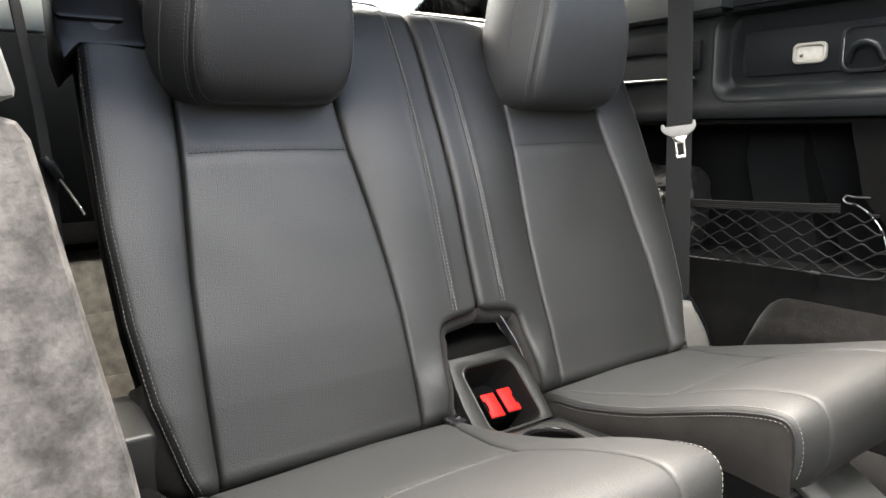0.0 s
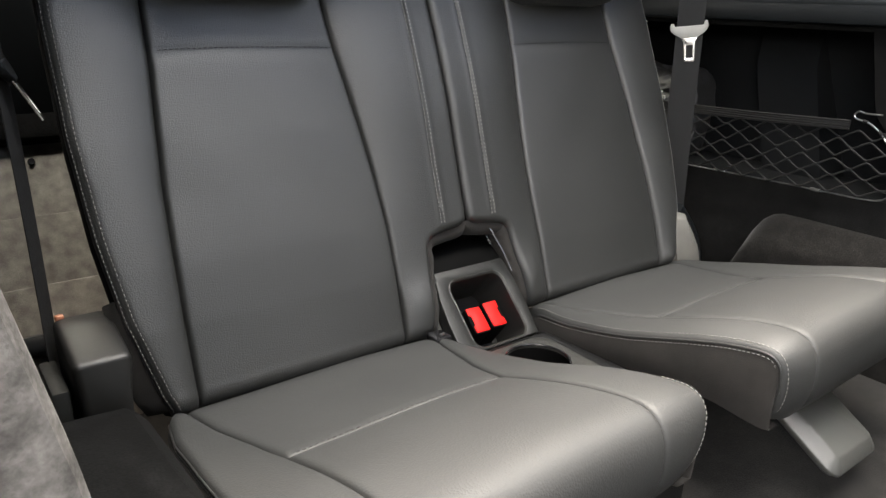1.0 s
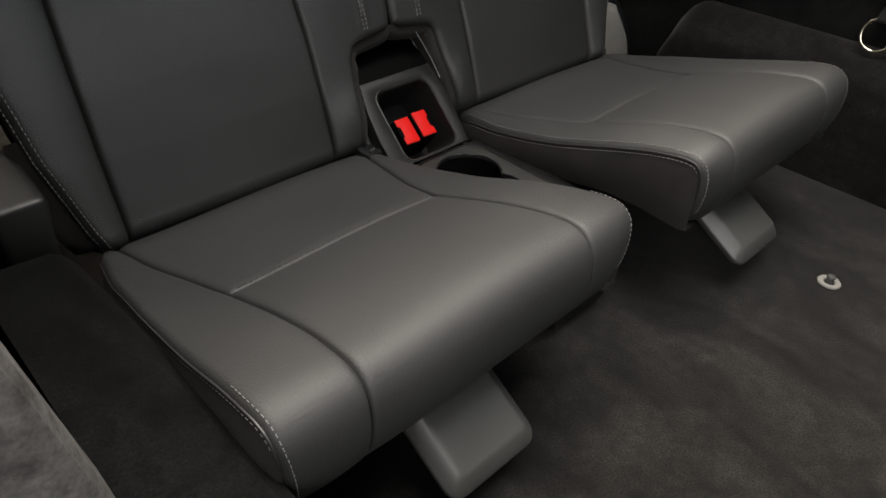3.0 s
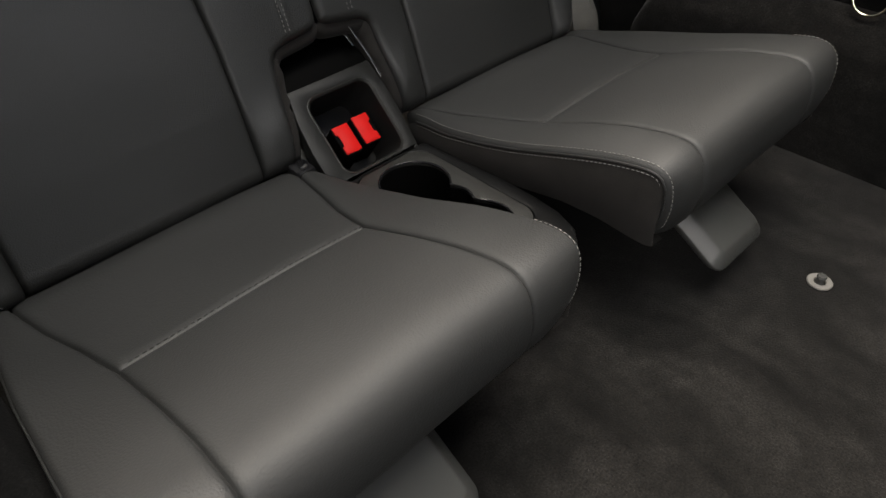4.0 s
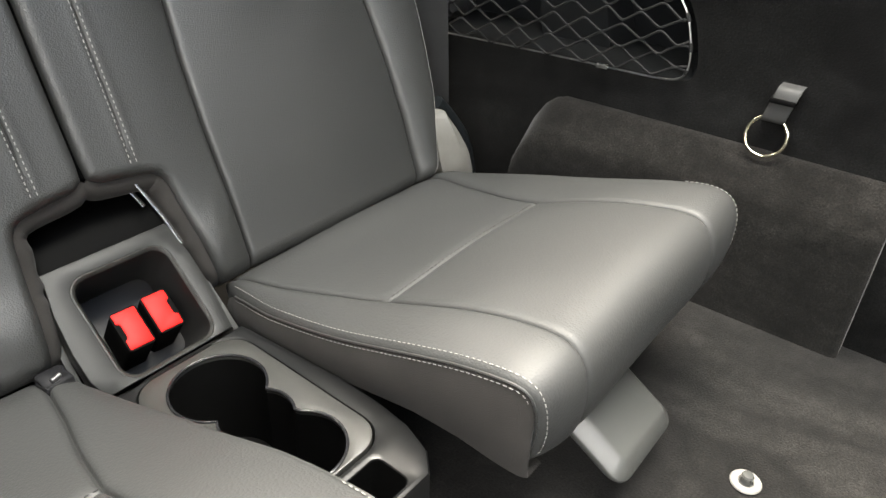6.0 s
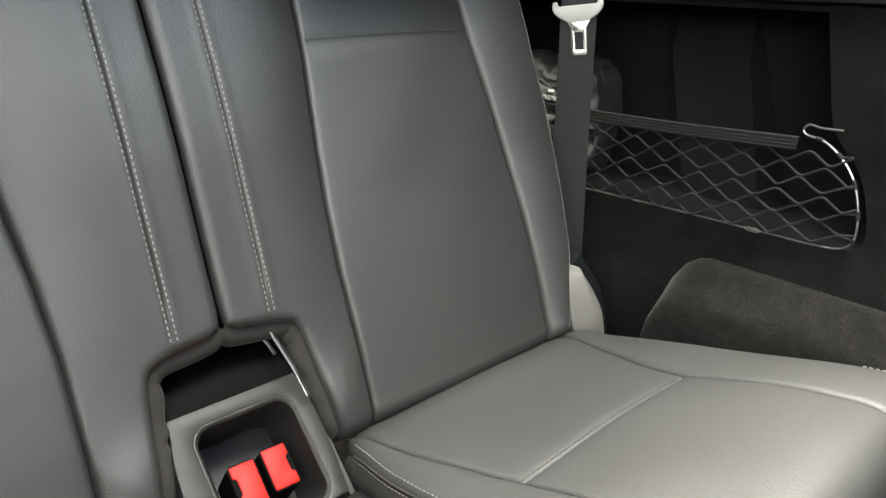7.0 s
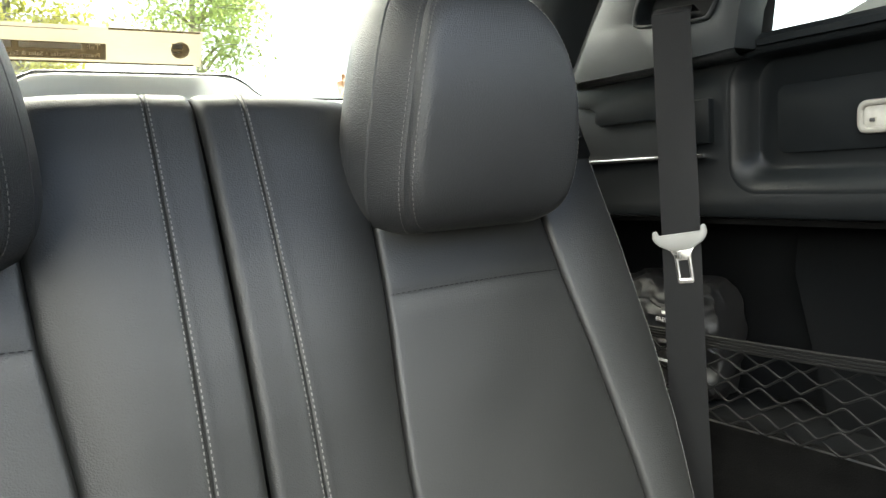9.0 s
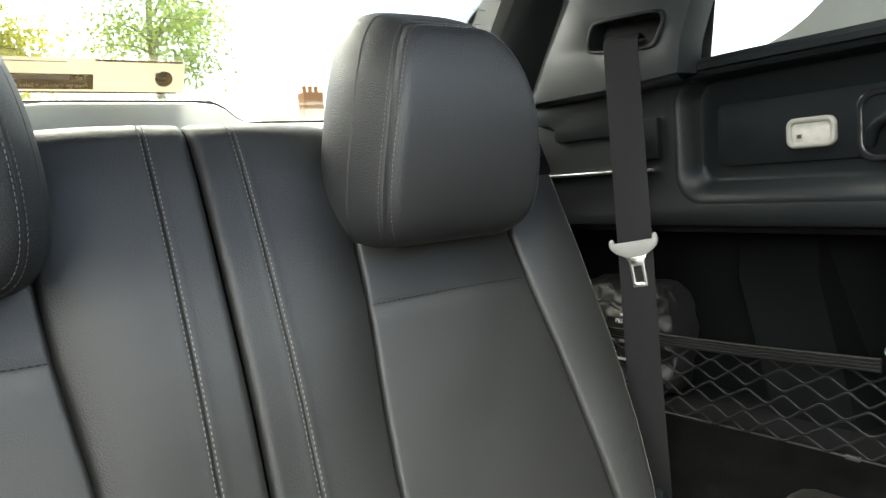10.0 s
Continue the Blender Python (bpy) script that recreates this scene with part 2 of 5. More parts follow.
def part(name, bm, mat, parent=None, label="", smooth=True):
    me = bpy.data.meshes.new(name)
    bmesh.ops.recalc_face_normals(bm, faces=bm.faces[:])
    bm.to_mesh(me)
    bm.free()
    if smooth:
        me.shade_smooth()
        me.set_sharp_from_angle(angle=radians(38))
    me.materials.append(mat)
    ob = new(name, me)
    if parent is not None:
        ob.parent = parent
    if label:
        ob["label"] = label
    return ob


def solid(name, bm, mat, label, category, kind="", group=""):
    return tagged(part(name, bm, mat), label, category, group, kind)


def sheet_bm(grid):
    """A bmesh from rows of points."""
    bm = bmesh.new()
    rows = [[bm.verts.new(p) for p in row] for row in grid]
    for a, b in zip(rows, rows[1:]):
        for i in range(len(a) - 1):
            bm.faces.new((a[i], a[i + 1], b[i + 1], b[i]))
    return bm


def loft_bm(rings, closed=True, cap=True):
    bm = bmesh.new()
    rows = [[bm.verts.new(p) for p in r] for r in rings]
    n = len(rows[0])
    for a, b in zip(rows, rows[1:]):
        for i in range(n if closed else n - 1):
            bm.faces.new((a[i], a[(i + 1) % n], b[(i + 1) % n], b[i]))
    if cap:
        bm.faces.new(rows[0]), bm.faces.new(rows[-1])
    return bm


def add_box(bm, lo, hi, bevel=0.0, m=None, seg=2):
    r = bmesh.ops.create_cube(bm, size=1.0)
    vs = r["verts"]
    for v in vs:
        v.co = Vector([lo[i] + (v.co[i] + 0.5) * (hi[i] - lo[i]) for i in range(3)])
    if bevel:
        es = {e for v in vs for e in v.link_edges}
        out = bmesh.ops.bevel(bm, geom=list(es), offset=bevel, segments=seg, affect="EDGES", profile=0.5)
        vs = list({v for f in out["faces"] for v in f.verts} | {v for v in vs if v.is_valid})
    if m is not None:
        bmesh.ops.transform(bm, matrix=m, verts=[v for v in vs if v.is_valid])
    return bm


def box_bm(lo, hi, bevel=0.0, m=None, seg=2):
    bm = add_box(bmesh.new(), lo, hi, bevel, None, seg)
    if m is not None:
        bm.transform(m)
    return bm


def smooth_line(pts, n):
    """A Catmull-Rom curve through the points, n samples."""
    p = [Vector(a) for a in pts]
    p = [2 * p[0] - p[1]] + p + [2 * p[-1] - p[-2]]
    out = []
    k = len(p) - 3
    for j in range(n):
        s = j / (n - 1) * k
        i = min(int(s), k - 1)
        f = s - i
        a, b, c, d = p[i:i + 4]
        out.append(0.5 * (2 * b + (c - a) * f + (2 * a - 5 * b + 4 * c - d) * f * f + (3 * b - a - 3 * c + d) * f ** 3))
    return out


def add_tube(bm, pts, r, seg=8, closed=False, flat=1.0, up=(0, 0, 1)):
    pts = [Vector(p) for p in pts]
    n = len(pts)
    rows = []
    upv = Vector(up)
    for i, p in enumerate(pts):
        q, s = pts[(i + 1) % n if closed else min(i + 1, n - 1)], pts[i - 1 if closed else max(i - 1, 0)]
        d = (q - s).normalized()
        a = d.cross(upv)
        if a.length < 1e-4:
            a = d.cross(Vector((1, 0, 0)))
        a.normalize()
        b = a.cross(d).normalized()
        rr = r[i] if isinstance(r, (list, tuple)) else r
        rows.append([bm.verts.new(p + (a * math.cos(t) + b * math.sin(t) * flat) * rr) for t in (2 * math.pi * k / seg for k in range(seg))])
    for i in range(n if closed else n - 1):
        A, B = rows[i], rows[(i + 1) % n]
        for k in range(seg):
            bm.faces.new((A[k], A[(k + 1) % seg], B[(k + 1) % seg], B[k]))
    if not closed:
        bm.faces.new(rows[0]), bm.faces.new(rows[-1])
    return bm


def tube_bm(pts, r, seg=8, closed=False, flat=1.0, up=(0, 0, 1)):
    return add_tube(bmesh.new(), pts, r, seg, closed, flat, up)


def resample(pts, step):
    pts = [Vector(p) for p in pts]
    out, carry = [pts[0]], 0.0
    for a, b in zip(pts, pts[1:]):
        L = (b - a).length
        d = step - carry
        while d <= L:
            out.append(a.lerp(b, d / L))
            d += step
        carry = L - (d - step)
    return out


def stitch_bm(lines, pitch=0.0058, r=0.00046, fill=0.55):
    """Short raised thread stitches along lines that lie on a surface."""
    bm = bmesh.new()
    for line in lines:
        p = resample(line, pitch / 4)
        for i in range(0, len(p) - 4, 4):
            a, b = p[i], p[i].lerp(p[i + 4], fill)
            d = (b - a).normalized()
            s = d.cross(Vector((0.3, -0.7, 0.6))).normalized() * r
            u = s.cross(d).normalized() * r
            lo = [bm.verts.new(a + s * c1 + u * c2) for c1, c2 in ((1, 0), (0, 1), (-1, 0), (0, -1))]
            hi = [bm.verts.new(b + s * c1 + u * c2) for c1, c2 in ((1, 0), (0, 1), (-1, 0), (0, -1))]
            for k in range(4):
                bm.faces.new((lo[k], lo[(k + 1) % 4], hi[(k + 1) % 4], hi[k]))
            bm.faces.new(lo), bm.faces.new(hi)
    return bm


def plate_bm(outer, holes=(), depth=0.01, m=None, bevel=0.0):
    """A flat plate in the xy plane, its face at 0 and its back at -depth, with holes through it."""
    bm = bmesh.new()
    for loop in (outer, *holes):
        vs = [bm.verts.new((p[0], p[1], 0)) for p in loop]
        for i in range(len(vs)):
            bm.edges.new((vs[i], vs[(i + 1) % len(vs)]))
    bmesh.ops.triangle_fill(bm, edges=bm.edges[:], use_beauty=True, use_dissolve=False)
    front = bm.faces[:]
    ext = bmesh.ops.extrude_face_region(bm, geom=front)
    bmesh.ops.translate(bm, verts=[g for g in ext["geom"] if isinstance(g, bmesh.types.BMVert)], vec=(0, 0, -depth))
    bmesh.ops.recalc_face_normals(bm, faces=bm.faces[:])
    if bevel:
        rim = [e for e in bm.edges if len(e.link_faces) == 2 and e.calc_face_angle(0) > 1.2]
        bmesh.ops.bevel(bm, geom=rim, offset=bevel, segments=2, affect="EDGES", profile=0.5, clamp_overlap=True)
    if m is not None:
        bm.transform(m)
    return bm


def rounded(x0, x1, y0, y1, r, n=6):
    out = []
    for cx, cy, a in ((x1 - r, y1 - r, 0), (x0 + r, y1 - r, 90), (x0 + r, y0 + r, 180), (x1 - r, y0 + r, 270)):
        out += [(cx + r * math.cos(radians(a + 90 * k / n)), cy + r * math.sin(radians(a + 90 * k / n))) for k in range(n + 1)]
    return out


def frame_of(origin, xa, ya):
    """The pose whose x and y axes lie along xa and ya."""
    x = Vector(xa).normalized()
    z = x.cross(Vector(ya)).normalized()
    y = z.cross(x)
    m = Matrix((x, y, z)).transposed().to_4x4()
    m.translation = origin
    return m


def on_wall(x):
    """Plates for the side wall: plate x runs towards the rear, plate y up, the face looks inwards (towards -x)."""
    return Matrix(((0, 0, -1, x), (1, 0, 0, 0), (0, 1, 0, 0), (0, 0, 0, 1)))


MIRROR = Matrix.Diagonal((-1, 1, 1, 1))


def lerp_table(table):
    k = np.array([a for a, b in table]), np.array([b for a, b in table])
    return lambda v: np.interp(v, k[0], k[1])


# ---- the third-row seats ----
RECLINE = radians(26.5)
BACK_V = Vector((0, math.sin(RECLINE), math.cos(RECLINE)))
BACK_W = Vector((0, -math.cos(RECLINE), math.sin(RECLINE)))
BACK_0 = Vector((0, 0.5, 0.17))
INNER_KNOTS = [(-0.02, 0.096), (0.02, 0.089), (0.07, 0.083), (0.112, 0.0775), (0.122, 0.0755), (0.130, 0.071), (0.1345, 0.064), (0.1375, 0.052), (0.140, 0.030), (0.1425, 0.012), (0.149, 0.003), (0.165, 0.0015), (0.66, 0.0015)]
INNER_EDGE = lerp_table(INNER_KNOTS)
OUTER_EDGE = lerp_table([(-0.02, 0.452), (0.0, 0.460), (0.02, 0.468), (0.11, 0.491), (0.2, 0.5025), (0.31, 0.5085), (0.44, 0.508), (0.557, 0.503), (0.62, 0.493), (0.645, 0.482), (0.66, 0.465)])
SEAM_IN = lerp_table([(0.0, 0.138), (0.08, 0.1375), (0.16, 0.1365), (0.23, 0.140), (0.30, 0.147), (0.41, 0.161), (0.48, 0.166), (0.6, 0.172), (0.66, 0.176)])
SEAM_OUT = lerp_table([(0.0, 0.426), (0.1, 0.4255), (0.18, 0.4225), (0.25, 0.4185), (0.33, 0.411), (0.4, 0.4035), (0.5, 0.398), (0.6, 0.395), (0.66, 0.393)])
# depth of the seams, and of the inner bolster's crest, over the plane of the backrest
SEAM_W = lerp_table([(-0.02, -0.036), (0.02, -0.034), (0.09, -0.024), (0.16, -0.018), (0.24, -0.0135), (0.30, -0.009), (0.41, -0.003), (0.50, 0.002), (0.58, 0.006), (0.66, 0.006)])
CREST_W = lerp_table([(-0.02, -0.030), (0.05, -0.024), (0.10, -0.019), (0.15, -0.013), (0.20, -0.006), (0.24, 0.000), (0.31, 0.0105), (0.37, 0.017), (0.43, 0.021), (0.50, 0.0235), (0.58, 0.0235), (0.66, 0.019)])
TOP_V, BOT_V = 0.660, -0.006
STITCH_U = 0.048


def inner_distance(u, v):
    """Distance to the inner border of the backrest."""
    best = np.full(u.shape, 9.0)
    for (v0, u0), (v1, u1) in zip(INNER_KNOTS, INNER_KNOTS[1:]):
        du, dv = u1 - u0, v1 - v0
        t = np.clip(((u - u0) * du + (v - v0) * dv) / (du * du + dv * dv), 0, 1)
        best = np.minimum(best, np.hypot(u - u0 - t * du, v - v0 - t * dv))
    return best


def drop(d, r):
    d = np.clip(d, 0, r)
    return r - np.sqrt(np.maximum(r * r - (r - d) ** 2, 0))


def back_w(u, v):
    """Height of the leather over the plane of the backrest, bolsters, seams and rounded borders in it."""
    u, v = np.asarray(u, float), np.asarray(v, float)
    si, so, eo = SEAM_IN(v), SEAM_OUT(v), OUTER_EDGE(v)
    seam, crest = SEAM_W(v), CREST_W(v)
    mid = np.clip((u - si) / (so - si), 0, 1)
    w_mid = seam + 0.0085 * np.sin(np.pi * mid) ** 0.55
    x = np.clip((si - u) / (si - 0.055), 0, 1)
    w_in = seam + (crest - seam) * (1 - (1 - x) ** 2.6)
    bo = np.clip((u - so) / (eo - so), 0, 1)
    w_out = seam + 0.016 * np.sin(np.pi * np.clip(bo * 0.72, 0, 1)) ** 0.62
    w = np.where(u < si, w_in, np.where(u > so, w_out, w_mid))
    for sm in (si, so):
        w = w - 0.0032 * np.exp(-((u - sm) / 0.0034) ** 2) - 0.0045 * np.exp(-((u - sm) / 0.0012) ** 2)
    st = np.clip((u - si) / 0.01, 0, 1) * np.clip((so - u) / 0.01, 0, 1)
    w = w - 0.0022 * np.exp(-((v - 0.408) / 0.0016) ** 2) * st - 0.0014 * np.exp(-((v - 0.405) / 0.010) ** 2) * st
    w = w - 0.0022 * np.exp(-((u - STITCH_U) / 0.0009) ** 2) * np.clip((v - 0.166) / 0.02, 0, 1) + 0.0008 * np.exp(-((np.abs(u - STITCH_U) - 0.006) / 0.004) ** 2) * np.clip((v - 0.145) / 0.02, 0, 1)
    lobe = np.clip((si - u) / np.maximum(si - INNER_EDGE(v), 0.01), 0, 1)
    foot = np.sin(np.pi * np.clip(lobe * 0.8, 0, 1)) * np.exp(-((v - 0.042) / 0.036) ** 2) * (u < si)
    w = w + foot * (0.010 + 0.0004 * np.sin(v * 150 - 260 * u) * np.sin(u * 45 + 30 * v))
    # hide that is never quite taut: long shallow swells
    w = w + 0.0007 * np.sin(u * 29 + 2 * np.sin(v * 11)) * np.sin(v * 17 + 2 * np.sin(u * 9))
    return w - drop(inner_distance(u, v), 0.011) - drop(eo - u, 0.014) - drop(TOP_V - v, 0.036) - drop(v - BOT_V, 0.022)


def back_p(sx, u, v, off=0.0):
    p = BACK_0 + BACK_V * float(v) + BACK_W * (float(back_w(u, v)) + off)
    return Vector((sx * float(u), p.y, p.z))


def back_rows():
    v = list(np.linspace(BOT_V, 0.115, 40)) + list(np.linspace(0.118, 0.165, 24)) + list(np.linspace(0.17, 0.60, 96)) + list(np.linspace(0.605, TOP_V, 24))
    return v


def columns(stops, counts):
    """Samples across a panel, close together at the stops."""
    out = [stops[0]]
    for a, b, k in zip(stops, stops[1:], counts):
        out += [a + (b - a) * (0.5 - 0.5 * math.cos(math.pi * j / k)) for j in range(1, k + 1)]
    return np.array(out)


def build_backrest(sx, seat):
    grid = []
    vs = back_rows()
    for v in vs:
        ei, eo = float(INNER_EDGE(v)), float(OUTER_EDGE(v))
        si, so = float(SEAM_IN(v)), float(SEAM_OUT(v))
        p1 = STITCH_U if v > 0.165 else ei + (si - ei) * 0.33
        u = columns((ei, p1, si, so, eo), (26, 34, 64, 38))
        w = back_w(u, np.full(len(u), v))
        row = []
        for a, b in zip(u, w):
            p = BACK_0 + BACK_V * v + BACK_W * float(b)
            row.append((sx * a, p.y, p.z))
        grid.append(row)
    back = part("backrest", sheet_bm(grid), LEATHER_BACK, seat, "smooth charcoal leather backrest with raised side bolsters")
    # the carpeted shell behind the leather
    loop = [g[0] for g in grid] + list(grid[-1][1:-1]) + [g[-1] for g in reversed(grid)] + list(reversed(grid[0][1:-1]))
    rings = []
    for k, (dep, shrink) in enumerate(((0.0, 0.0), (0.028, 0.0), (0.055, 0.004), (0.062, 0.012))):
        ring = []
        for q in loop:
            q = Vector(q)
            c = Vector((sx * 0.25, 0.62, 0.45))
            base = q - BACK_W * dep
            ring.append(base + (c - base).normalized() * (shrink + 0.0008))
        rings.append(ring)
    part("back_shell", loft_bm(rings, cap=False), CARPET, seat, "black carpeted back of the seat")
    # thread
    lines = []
    for du in (-0.0030, 0.0030):
        lines.append([back_p(sx, STITCH_U + du, v, 0.0007) for v in np.linspace(0.150, 0.655, 160)])
    yoke = ([back_p(sx, u, 0.4105, 0.0006) for u in np.linspace(float(SEAM_IN(0.41)) + 0.004, float(SEAM_OUT(0.41)) - 0.004, 60)])
    tagged(part("stitching", stitch_bm(lines, r=0.00068, fill=0.52), THREAD, back, "pale grey double topstitching"), kind="stuff")
    tagged(part("yoke_stitching", stitch_bm([yoke], pitch=0.0066, r=0.00055), THREAD_DARK, back, "dark topstitching"), kind="stuff")
    lines = [[back_p(sx, float(OUTER_EDGE(v)) - o, v, 0.0006) for v in np.linspace(0.0, 0.552, 140)] for o in (0.0022, 0.0088)]
    tagged(part("edge_stitching", stitch_bm(lines), THREAD, back, "pale grey double topstitching"), kind="stuff")
    rows = []
    for k, v in enumerate(np.linspace(0.002, 0.135, 40)):
        q = back_p(sx, float(OUTER_EDGE(v)) - 0.0004, v, -0.0008)
        wide = 0.024 * math.sin(math.pi * min(1.0, k / 39 * 0.62 + 0.30)) ** 0.8
        rows.append([q, q + Vector((sx * 0.003, 0, 0)) - BACK_W * 0.003, q + Vector((sx * wide * 0.6, 0, 0)) - BACK_W * 0.010, q + Vector((sx * wide, 0, 0)) - BACK_W * 0.024, q + Vector((sx * wide * 0.8, 0, 0)) - BACK_W * 0.05])
    part("side_gusset", sheet_bm(rows), SUEDE, seat, "dark fabric gusset at the foot of the backrest")
    # gathered fabric rim of the cut-out over the console
    vv = np.linspace(-0.004, 0.150, 110)
    flat = [Vector((float(INNER_EDGE(v)), float(v))) for v in vv]
    rows = []
    for k, v in enumerate(vv):
        t = (flat[min(k + 2, 109)] - flat[max(k - 2, 0)]).normalized()
        side = Vector((-t.y, t.x))
        out = Vector((sx * side.x, 0, 0)) + BACK_V * side.y
        q = back_p(sx, flat[k].x + 0.0006, v, -0.0015)
        fold = 1 + 0.13 * math.sin(k * 0.28 + 1.7 * math.sin(k * 0.13)) * math.sin(k * 0.11 + sx)
        rows.append([q, q + out * 0.0050 * fold - BACK_W * 0.0006, q + out * 0.0105 * fold - BACK_W * 0.0040, q + out * 0.0145 * fold - BACK_W * 0.010, q + out * 0.0158 - BACK_W * 0.018, q + out * 0.0120 * fold - BACK_W * 0.034, q - BACK_W * 0.055])
    part("cutout_rim", sheet_bm(rows), SUEDE, seat, "gathered dark fabric rim of the cut-out")
    if sx > 0:
        part("latch_bar", tube_bm([(0.042, 0.598, 0.270), (0.047, 0.590, 0.258), (0.051, 0.583, 0.247)], 0.0030, 8, flat=0.35), METAL, seat, "bright steel latch bar")
        part("latch_bar", tube_bm([(0.048, 0.584, 0.273), (0.058, 0.562, 0.240), (0.064, 0.546, 0.212)], 0.0024, 8, flat=0.4), METAL, seat, "bright steel latch bar")
    return back


def build_shoulder_cap(sx, seat):
    """Black plastic guide at the outer shoulder of the backrest, a framed panel set in it."""
    def m(off):
        o = BACK_0 + BACK_V * 0.0 + BACK_W * off
        return frame_of(o, (1, 0, 0), BACK_V)
    out = [(0.421, 0.668), (0.4205, 0.60), (0.4195, 0.560), (0.4205, 0.552), (0.426, 0.548)]
    out += [(0.494, 0.549), (0.500, 0.554), (0.501, 0.57), (0.498, 0.668)] if sx > 0 else [(0.500, 0.549), (0.508, 0.541), (0.520, 0.526), (0.525, 0.56), (0.520, 0.672)]
    bm = plate_bm(out, (), 0.075, m(0.022), 0.004)
    cap = part("shoulder_cap", bm, CAP_BLACK, seat, "black plastic shoulder trim")
    inner = rounded(0.445, 0.492 if sx > 0 else 0.522, 0.579, 0.676, 0.006)
    part("cap_panel", plate_bm(inner, (), 0.02, m(0.029), 0.002), CAP_BLACK, cap)
    if sx < 0:
        for o in (cap, *cap.children):
            o.data.transform(MIRROR)
            o.data.flip_normals()


CUSHION_TOP = [(0.545, 0.140), (0.53, 0.150), (0.505, 0.160), (0.46, 0.166), (0.42, 0.174), (0.375, 0.185), (0.335, 0.197), (0.29, 0.213), (0.25, 0.2275), (0.21, 0.2405), (0.18, 0.2480), (0.157, 0.2518), (0.139, 0.2505), (0.126, 0.2425), (0.1185, 0.229), (0.1155, 0.211), (0.116, 0.19), (0.121, 0.168), (0.132, 0.148)]
CUSHION_BOTTOM = lerp_table([(0.11, 0.146), (0.14, 0.143), (0.2, 0.148), (0.25, 0.146), (0.32, 0.132), (0.42, 0.110), (0.55, 0.092)])


def build_cushion(sx, seat):
    prof = smooth_line([(0, y, z) for y, z in CUSHION_TOP], 340)
    n = len(prof)
    nor = []
    for i in range(n):
        d = (prof[min(i + 1, n - 1)] - prof[max(i - 1, 0)]).normalized()
        nor.append(Vector((0, d.z, -d.y)))
    arc = [0.0]
    for a, b in zip(prof, prof[1:]):
        arc.append(arc[-1] + (b - a).length)
    s_t = next(arc[i] for i in range(n) if prof[i].y <= 0.335)
    s_end = next(arc[i] for i in range(n) if prof[i].y <= 0.20)
    L = arc[-1]
    if sx > 0:
        x_in = lerp_table([(0, 0.100), (0.04, 0.092), (0.10, 0.088), (0.30, 0.087), (0.40, 0.088), (0.45, 0.091), (L, 0.098)])
    else:
        x_in = lerp_table([(0, 0.096), (0.04, 0.086), (0.10, 0.074), (0.18, 0.060), (0.30, 0.053), (0.40, 0.053), (0.45, 0.055), (L, 0.064)])
    x_out = lerp_table([(0, 0.458), (0.04, 0.470), (0.10, 0.480), (0.20, 0.487), (0.30, 0.490), (0.40, 0.491), (0.45, 0.489), (L, 0.480)])
    seam_in = lerp_table([(0.0, 0.108), (0.05, 0.112), (0.10, 0.121), (0.16, 0.135), (s_t, 0.145), (0.30, 0.146 if sx > 0 else 0.141), (0.37, 0.148 if sx > 0 else 0.136), (0.40, 0.148 if sx > 0 else 0.135), (L, 0.147 if sx > 0 else 0.135)])
    seam_out = lerp_table([(0.0, 0.447), (0.05, 0.443), (0.10, 0.434), (0.16, 0.421), (s_t, 0.412), (0.30, 0.410), (0.37, 0.409), (0.40, 0.410), (L, 0.411)])

    def height(x, s):
        x = np.asarray(x, float)
        a, b, p, q = float(x_in(s)), float(x_out(s)), float(seam_in(s)), float(seam_out(s))
        fade = min(1, max(0, (L - s) / 0.03))
        soft = min(1.0, max(0.7 if sx < 0 else 0.8, (s_end - s) / 0.06 + 1.0))
        w = 0.0022 * np.sin(np.pi * np.clip((x - p) / (q - p), 0, 1)) ** 0.7
        for g, sg in ((0.0024, 0.0042), (0.0038, 0.0013)):
            w = w - g * fade * (soft * np.exp(-((x - p) / sg) ** 2) + np.exp(-((x - q) / sg) ** 2))
        w = w - (0.0040 * math.exp(-((s - s_t) / 0.0017) ** 2) + 0.0022 * math.exp(-((s - s_t) / 0.008) ** 2)) * np.clip((x - p) / 0.008, 0, 1) * np.clip((q - x) / 0.008, 0, 1)
        side = np.clip(np.minimum((x - a) / (p - a), (b - x) / (b - q)), 0, 1)
        w = w - np.where(x < 0.28, 0.010, 0.002) * (1 - side) ** 1.6 + 0.0022 * np.sin(np.pi * side)
        w = w - drop(x - a, 0.0065) - drop(b - x, 0.008)
        w = w + 0.011 * math.exp(-((s - 0.17) / 0.11) ** 2) * (1 - side) * (x > 0.28)
        wob = 0.0012 * math.sin(s * 31 + 1.3 * sx) * np.sin(x * 24 + sx)
        return w + wob

    def at(x, s, off=0.0):
        i = min(np.searchsorted(arc, s), n - 1)
        q = prof[i] + nor[i] * (float(height(x, s)) + off)
        return Vector((sx * x, q.y, q.z))

    grid = []
    for i in range(n):
        s = arc[i]
        xs = columns((float(x_in(s)), float(seam_in(s)), float(seam_out(s)), float(x_out(s))), (36, 64, 36))
        h = height(xs, s)
        grid.append([(sx * x, prof[i].y + nor[i].y * k, prof[i].z + nor[i].z * k) for x, k in zip(xs, h)])
    cushion = part("seat_cushion", sheet_bm(grid), LEATHER, seat, "smooth charcoal leather seat cushion")
